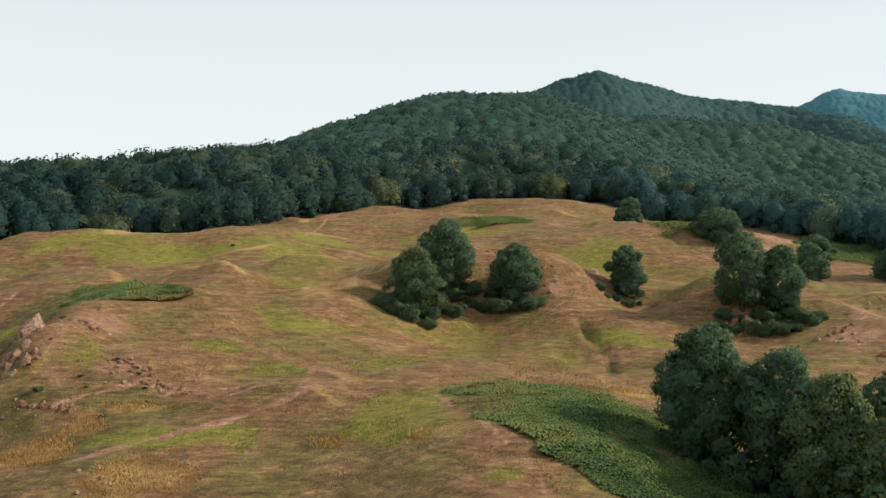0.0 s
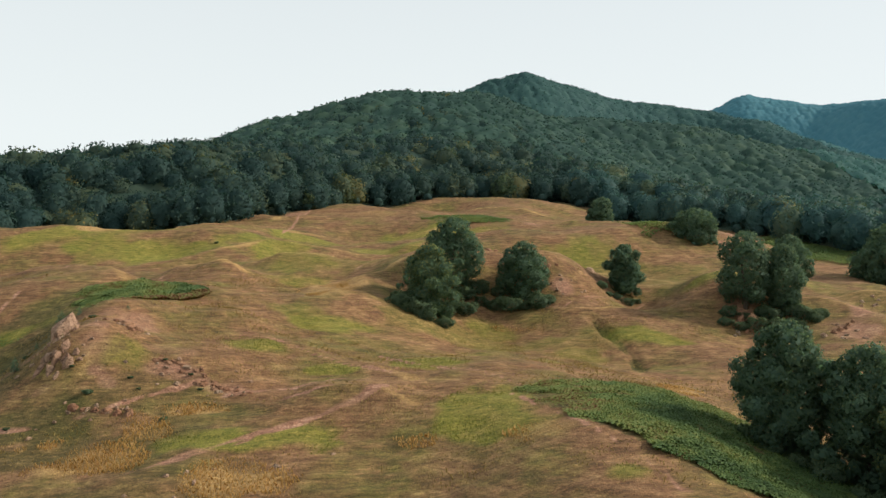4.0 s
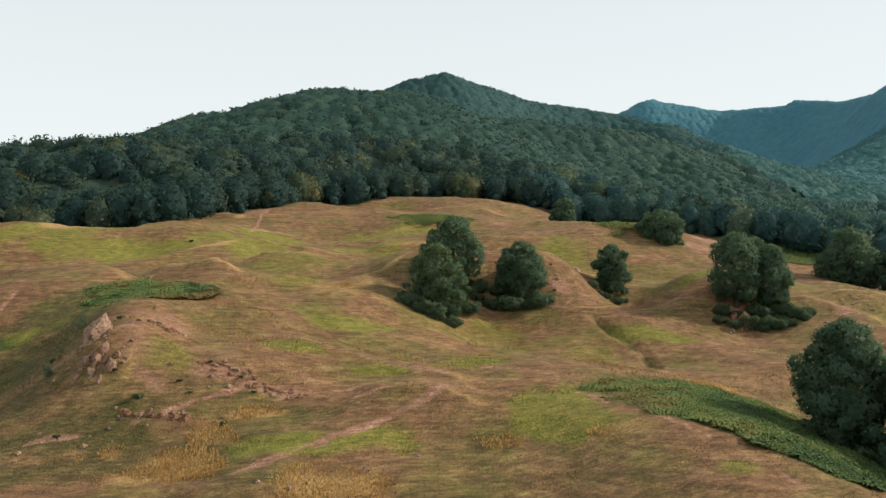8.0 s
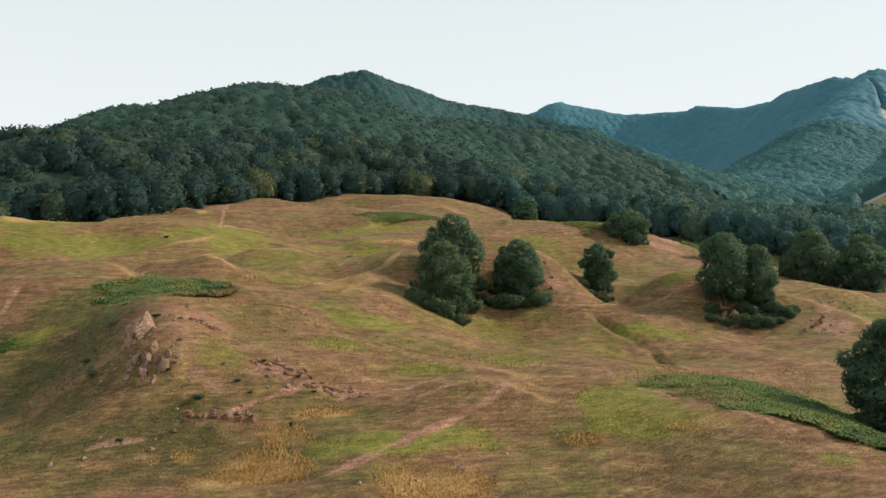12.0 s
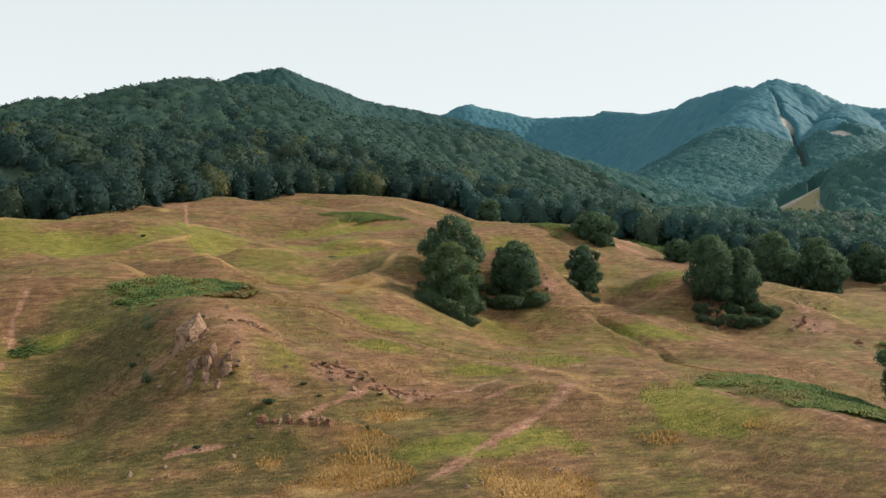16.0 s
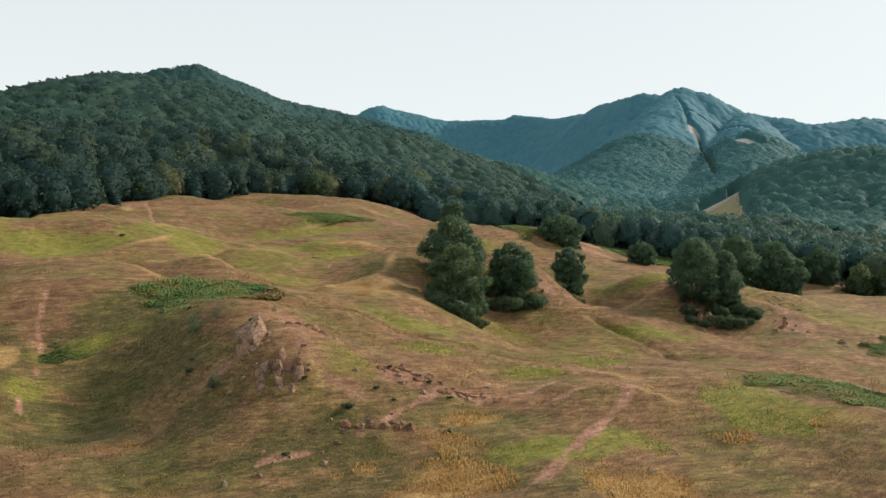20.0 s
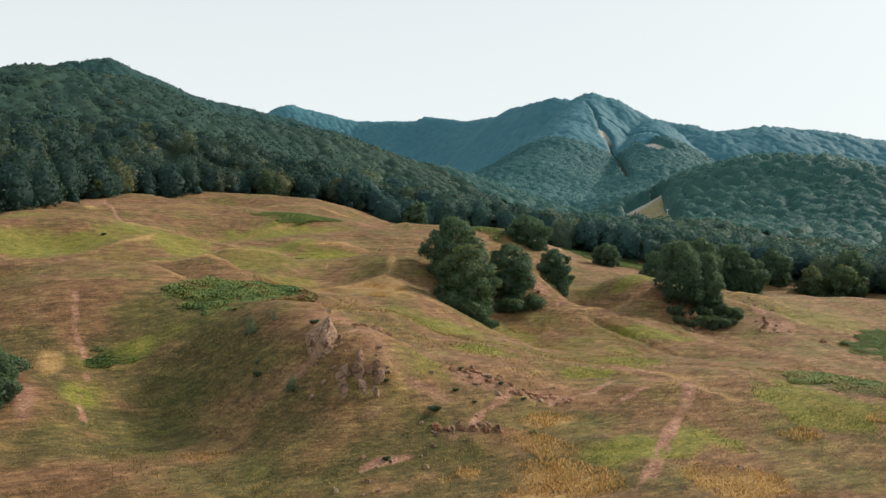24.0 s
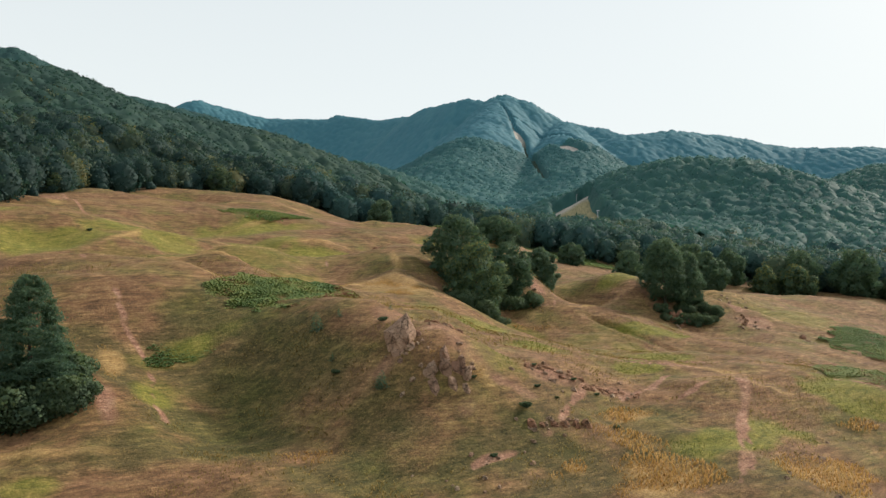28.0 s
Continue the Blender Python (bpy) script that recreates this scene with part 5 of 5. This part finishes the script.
FERNS = [fern_clump(500 + k) for k in range(5)]
for k, ring in enumerate(FERN_BEDS):
    xs, ys = [a for a, _ in ring], [b for _, b in ring]
    p = scatter(min(xs) - 3, max(xs) + 3, min(ys) - 3, max(ys) + 3, 0.44, 600 + k)
    wob = np.stack([1.3 * smooth_noise(p[:, 0], p[:, 1], 4, 21), 1.3 * smooth_noise(p[:, 0], p[:, 1], 4, 22)], 1)
    p = p[inside((p + wob)[:, 0], (p + wob)[:, 1], ring)]
    size = (0.50, 0.68)[k] + 0.28 * smooth_noise(p[:, 0], p[:, 1], 2.2, 23) + 0.10 * smooth_noise(p[:, 0], p[:, 1], 9, 24)
    tone = np.clip(0.40 + 0.38 * smooth_noise(p[:, 0], p[:, 1], 11, 25) + 0.34 * smooth_noise(p[:, 0], p[:, 1], 2.4, 26), 0, 0.86)
    if k == 0:
        tone = np.clip(tone + 0.32 * np.clip((15 - p[:, 0]) / 14, 0, 1), 0, 0.88)
    if k == 1:
        dead = off_line(p[:, 0], p[:, 1], [(-71, 173), (-65, 168), (-59, 167), (-53, 171.5), (-48.5, 178.5)]) + 0.9 * smooth_noise(p[:, 0], p[:, 1], 3, 29)
        tone = np.where((dead < 3.2) & (p[:, 0] > -66), 1.0, tone)
    plant("bracken", FERNS, p, size, np.zeros(len(p)), FERN, "bed of green bracken ferns on the slope", tone, 610 + k)
for name, low, high, step, size, label in (("low_bracken", 0, 200, 0.55, 0.40, "patches of low green bracken in the grass"), ("far_bracken", 200, 400, 0.9, 0.6, "patches of green bracken high on the pasture")):
    rows = [r for r in FERN_SPOTS if low <= r[1] < high]
    p = np.vstack([scatter(cx - 1.3 * a - 0.6 * b, cx + 1.3 * a + 0.6 * b, cy - 1.3 * b - 0.6 * a, cy + 1.3 * b + 0.6 * a, step, 620 + k) for k, (cx, cy, a, b, turn, st) in enumerate(rows)])
    p = p[(spots(p[:, 0], p[:, 1], rows) > 0.38) & (into_woods(p[:, 0], p[:, 1]) < 3)]
    plant(name, FERNS, p, size * (1 + 0.3 * smooth_noise(p[:, 0], p[:, 1], 4, 27)), np.zeros(len(p)), FERN, label, np.clip(0.42 + 0.3 * smooth_noise(p[:, 0], p[:, 1], 8, 28), 0, 0.78), 640)

TUFTS = [grass_tuft(700 + k) for k in range(6)]
p = scatter(-112, 60, 84, 215, 0.46, 31)
keep = np.random.default_rng(32).uniform(size=len(p))
worn_here = worn(p[:, 0], p[:, 1])
lush_here = spots(p[:, 0], p[:, 1], LUSH + LUSH_2 + LUSH_3)
straw_here = spots(p[:, 0], p[:, 1], STRAW + STRAW_2)
clump = 0.5 + 0.5 * smooth_noise(p[:, 0], p[:, 1], 5, 33) + 0.3 * smooth_noise(p[:, 0], p[:, 1], 1.7, 34)
in_bed = np.zeros(len(p), bool)
for ring in FERN_BEDS:
    in_bed |= inside(p[:, 0], p[:, 1], ring)
free = (worn_here < 0.35) & ~in_bed
d = p[free & (keep < 0.55 * clump) & (lush_here < 0.5) & (straw_here < 0.5)]
plant("dry_grass_tufts", TUFTS, d, 0.20 + 0.08 * smooth_noise(d[:, 0], d[:, 1], 3, 35), np.zeros(len(d)), TUFT, "tufts of dry brown pasture grass", np.clip(0.45 + 0.3 * smooth_noise(d[:, 0], d[:, 1], 7, 36), 0, 1), 41)
d = p[free & (keep < 0.7) & (lush_here >= 0.5)]
plant("lush_herb_tufts", TUFTS, d, 0.16 + 0.05 * smooth_noise(d[:, 0], d[:, 1], 3, 37), np.zeros(len(d)), HERB, "tufts of fresh yellow-green grass", np.clip(0.5 + 0.3 * smooth_noise(d[:, 0], d[:, 1], 4, 38), 0, 1), 42)
d = p[free & (keep < 0.95) & (straw_here >= 0.36)]
plant("tall_straw_grass", TUFTS, d, 0.30 + 0.12 * smooth_noise(d[:, 0], d[:, 1], 3, 39), np.zeros(len(d)), GRASS, "tall straw-coloured dry grass", np.clip(0.5 + 0.3 * smooth_noise(d[:, 0], d[:, 1], 3, 40), 0, 1), 43)


# ---- rocks ----
def rock_mesh(seed, sx, sy, sz, grain=0.035, levels=2, point=0.45, mat=ROCK):
    """A weathered block: broken flat faces, narrower above, with a rough skin."""
    rng = random.Random(seed)
    bm = bmesh.new()
    for count, z, r in ((7, -0.9, 1.0), (6, -0.1, 0.92), (5, 0.5, 0.45 + 0.4 * (1 - point)), (3, 1.0, 0.55 * (1 - point))):
        for k in range(count):
            a = 6.283 * (k + rng.uniform(-0.3, 0.3)) / count
            q = r * rng.uniform(0.72, 1.1)
            bm.verts.new((q * math.cos(a), q * math.sin(a), z + rng.uniform(-0.22, 0.22)))
    hull = bmesh.ops.convex_hull(bm, input=bm.verts[:])
    bmesh.ops.delete(bm, geom=list({v for v in hull["geom_interior"] + hull["geom_unused"] if isinstance(v, bmesh.types.BMVert)}), context="VERTS")
    bmesh.ops.subdivide_edges(bm, edges=bm.edges[:], cuts=levels, use_grid_fill=True)
    bmesh.ops.triangulate(bm, faces=bm.faces[:])
    for v in bm.verts:
        p = v.co.copy()
        w = noise.fractal(p * 2.3 + Vector((seed, 0, 0)), 1.0, 2.0, 4)
        p *= 1 + grain * 2 * w
        v.co = Vector((p.x * sx, p.y * sy, p.z * sz))
    me = bpy.data.meshes.new("rock")
    bm.to_mesh(me)
    bm.free()
    me.materials.append(mat)
    return me


def outcrop(name, label, x, y, blocks, point=0.3, mat=ROCK):
    """Blocks standing together out of the slope."""
    top = tagged(new(name), label, "rock")
    z0 = float(land(x, y))
    top.matrix_basis = Matrix.Translation((x, y, z0))
    for k, (dx, dy, lift, sx, sy, sz, turn, tip) in enumerate(blocks):
        ob = part("rock", rock_mesh(int(abs(x) * 10) + k, sx, sy, sz, point=point, mat=mat), top)
        ob.matrix_basis = Matrix.Translation((dx, dy, float(land(x + dx, y + dy)) - z0 + lift - 0.25 * sz)) @ Euler((radians(tip), radians(tip * 0.6), radians(turn))).to_matrix().to_4x4()
    return top


outcrop("crag", "pale pointed rock crag on the crest of the knoll", -63.8, 145.9, [
    (0, 0, 0.8, 2.8, 2.4, 2.4, 20, 4), (1.5, -0.9, -0.2, 0.9, 0.7, 0.6, 70, -6), (-1.7, -1.2, -0.2, 1.2, 0.9, 0.5, 130, 8), (-0.3, -2.0, -0.2, 1.3, 0.8, 0.5, 10, 8), (-2.4, -2.3, -0.2, 0.8, 0.6, 0.4, 60, 12), (1.0, -2.4, -0.2, 0.6, 0.5, 0.3, 150, 6)], 0.62, GREY_ROCK)
outcrop("crag", "grey broken rock face in the side of the knoll", -63.8, 138.8, [
    (-0.8, 1.1, -0.1, 1.27, 0.94, 1.36, 30, 10), (0.7, 0.3, -0.2, 1.36, 0.94, 1.53, 80, -8), (2.1, -0.5, -0.3, 1.36, 0.94, 1.36, 140, 12), (0.5, -1.5, -0.3, 1.2, 0.8, 1.5, 200, 15), (2.6, -1.4, -0.1, 1.0, 0.7, 1.4, 20, 10), (-1.7, -0.3, -0.1, 1.0, 0.7, 1.3, 100, 20), (1.6, 1.4, 0.0, 1.0, 0.8, 1.3, 240, 5), (3.3, 0.3, -0.2, 0.8, 0.6, 1.0, 300, 9), (1.4, -2.5, -0.3, 0.8, 0.6, 0.9, 120, 14)], 0.12, DARK_ROCK)
outcrop("crag", "reddish flat rocks on the crest of the knoll", -55.6, 147.2, [
    (0, 0, 0.0, 1.8, 1.0, 0.7, 15, 6), (1.7, 0.3, 0.0, 1.2, 0.9, 0.6, 60, 8), (-1.6, 0.5, -0.1, 1.1, 0.8, 0.6, 110, 5), (-3.2, 0.2, -0.1, 0.8, 0.6, 0.4, 150, 5), (0.8, -1.2, -0.1, 1.0, 0.7, 0.5, 200, 9)], 0.2, RED_ROCK)


def ledge(label, x, y, dx, dy, count, seed):
    """A broken line of small angular rocks breaking out of the turf."""
    rng = random.Random(seed)
    blocks = []
    for k in range(count):
        s, size = rng.uniform(-1, 1), rng.uniform(0.3, 0.95)
        along = math.degrees(math.atan2(dy, dx)) + rng.gauss(0, 18)
        blocks.append((s * dx + rng.gauss(0, 0.35), s * dy + rng.gauss(0, 0.45), -0.18, size, size * rng.uniform(0.4, 0.7), size * rng.uniform(0.35, 0.6), along, rng.uniform(-14, 14)))
    return outcrop("crag", label, x, y, blocks, 0.15, RED_ROCK)


ledge("weathered rock ledge above the hollow", -45.7, 138.2, 4.0, -1.3, 22, 21)
ledge("broken rock ledge lower in the slope", -43.5, 135.6, 3.0, -1.4, 14, 22)
ledge("red-brown rock ledge above the hollow", -38.8, 133.6, 3.0, -1.3, 18, 23)
outcrop("crag", "low grey rocks at the foot of the knoll", -53.6, 129.0, [
    (0, 0, 0.0, 1.0, 0.7, 0.6, 10, 6), (1.4, -0.4, 0.0, 0.9, 0.7, 0.7, 60, 8), (3.0, -0.6, 0.0, 1.0, 0.8, 0.8, 100, 5), (-1.6, 0.3, -0.1, 0.8, 0.6, 0.5, 150, 5), (-4.6, 1.0, 0.0, 0.9, 0.7, 0.8, 200, 9), (-3.2, 0.6, -0.1, 0.6, 0.5, 0.4, 250, 9)], 0.2, RED_ROCK)
outcrop("crag", "rocky face under the two trees on the hump", 63.0, 194.0, [
    (0, 0, 0.3, 2.4, 1.4, 2.2, 10, 6), (-2.4, 0.6, 0.3, 1.8, 1.2, 1.9, 70, 8), (1.9, -0.8, 0.0, 1.6, 1.0, 1.4, 120, 5), (-0.6, -1.6, -0.1, 1.4, 0.9, 1.1, 170, 5), (-3.8, -0.4, 0.0, 1.3, 0.9, 1.1, 40, 9), (3.4, -1.2, 0.0, 1.1, 0.8, 0.9, 200, 4), (-2.0, -1.8, -0.1, 1.0, 0.7, 0.8, 90, 12)], 0.2, RED_ROCK)
outcrop("crag", "small broken rocks above the bare slip", 21.6, 212.0, [(0, 0, 0.1, 1.0, 0.8, 0.7, 10, 6), (1.5, 0.6, 0.0, 0.8, 0.6, 0.5, 60, 5), (-1.4, 0.9, 0.0, 0.7, 0.5, 0.5, 130, 8), (3.4, 1.0, 0.0, 0.6, 0.5, 0.4, 30, 5)], 0.2, RED_ROCK)
outcrop("crag", "low reddish rocks behind the grove", 11.0, 226.0, [(0, 0, 0.1, 1.3, 0.9, 0.8, 10, 6), (1.8, 0.6, 0.0, 1.0, 0.7, 0.6, 60, 5), (-1.6, 0.4, 0.0, 0.9, 0.7, 0.6, 130, 8), (-3.2, 1.2, 0.0, 0.7, 0.5, 0.4, 30, 5)], 0.2, RED_ROCK)
outcrop("crag", "weathered rocks on the upper pasture", -4.0, 231.0, [(0, 0, 0.1, 1.2, 0.8, 0.8, 10, 6), (1.6, 0.3, 0.0, 0.9, 0.7, 0.6, 60, 5), (-1.5, 0.5, 0.0, 0.8, 0.6, 0.5, 130, 8)], 0.2, RED_ROCK)
outcrop("crag", "crumbling rocks on the eroded bank", 77.1, 184.0, [(0, 0, 0.1, 1.2, 0.8, 0.7, 10, 6), (1.8, 0.9, 0.0, 0.9, 0.7, 0.6, 60, 5), (-1.5, -0.5, 0.0, 0.9, 0.6, 0.5, 130, 8), (3.2, 2.4, 0.0, 0.8, 0.6, 0.6, 20, 8), (5.2, 4.0, 0.0, 0.7, 0.6, 0.5, 80, 4)], 0.2, RED_ROCK)
outcrop("boulder", "lone dark boulder in the dry grass", 80.1, 170.5, [(0, 0, 0.2, 1.2, 1.0, 0.8, 10, 6)], 0.3, RED_ROCK)
outcrop("boulder", "pale boulder on the far pasture", 37.5, 232.0, [(0, 0, 0.4, 1.7, 1.4, 1.2, 10, 6), (1.6, 0.4, 0.0, 0.8, 0.6, 0.6, 60, 5)])

STONES = [tagged(new("stone", rock_mesh(800 + k, 0.42 + 0.06 * k, 0.34, 0.24, 0.06, 1, 0.2)), "small weathered stone lying in the grass", "stone", "loose stones") for k in range(5)]
rng = random.Random(9)
FIELDS = [(-46, 138, 6, 3, 16), (-39, 134, 5, 3, 14), (-54, 129, 7, 2.5, 18), (-64, 141, 6, 5, 16), (-55, 147, 5, 2, 10), (-66, 127, 9, 4, 14), (63, 192, 7, 3, 10), (95, 200, 7, 5, 14), (76, 183, 7, 5, 12), (36, 231, 8, 6, 10), (26, 208, 4, 4, 8), (78, 168, 3, 2, 4), (72, 340, 9, 6, 10), (-40, 112, 22, 9, 12), (25, 240, 8, 8, 8)]
placed = 0
for cx, cy, a, b, n in FIELDS:
    for k in range(n):
        x, y = cx + a * rng.gauss(0, 0.55), cy + b * rng.gauss(0, 0.55)
        m = Matrix.Translation((x, y, float(land(x, y)) - 0.02)) @ Euler((rng.uniform(-0.3, 0.3), rng.uniform(-0.3, 0.3), rng.uniform(0, 6.28))).to_matrix().to_4x4()
        size = rng.uniform(0.35, 1.1) * (1.5 if cy > 160 else 1.0)
        if placed < 5:
            STONES[placed].matrix_basis = m @ Matrix.Diagonal((size, size, size, 1))
        else:
            ob = copy_thing(STONES[placed % 5], Matrix.Identity(4))
            ob.matrix_basis = m @ Matrix.Diagonal((size, size, size, 1))
        placed += 1


# ---- ski lift masts on the cleared strip ----
def steel_material():
    m, nodes, links, b = material("galvanised_steel", 0.5)
    b.inputs["Metallic"].default_value = 0.8
    links.new(ramp_node(nodes, links, noise_node(nodes, links, 6, 3), [(0.3, (0.42, 0.43, 0.44)), (0.7, (0.58, 0.59, 0.60))]), b.inputs["Base Color"])
    return m


STEEL = steel_material()


def box_mesh(name, sx, sy, sz, mat):
    bm = bmesh.new()
    bmesh.ops.create_cube(bm, size=1.0)
    bmesh.ops.scale(bm, vec=(sx, sy, sz), verts=bm.verts)
    bmesh.ops.bevel(bm, geom=bm.edges[:], offset=min(sx, sy, sz) * 0.12, segments=1, affect="EDGES")
    me = bpy.data.meshes.new(name)
    bm.to_mesh(me)
    bm.free()
    me.materials.append(mat)
    return me


mast = tagged(new("lift_mast"), "grey steel ski lift mast above the woods", "mast", "ski lift masts")
part("pole", mesh_from("pole", *tube([(0, 0, -1), (0, 0, 8), (0, 0, 17)], [0.45, 0.38, 0.30], 10), STEEL, smooth=True), mast)
arm = part("crossarm", box_mesh("crossarm", 6.0, 0.5, 0.5, STEEL), mast)
arm.matrix_basis = Matrix.Translation((0, 0, 17))
for sx in (-2.8, 2.8):
    wheel = part("sheave_bank", box_mesh("sheave_bank", 0.4, 2.6, 0.4, STEEL), mast)
    wheel.matrix_basis = Matrix.Translation((sx, 0, 17.4))
stand(mast, 462.0, 570.0, 40, 0.4)
copy_to(mast, 392.0, 490.0, 40, 0.8)
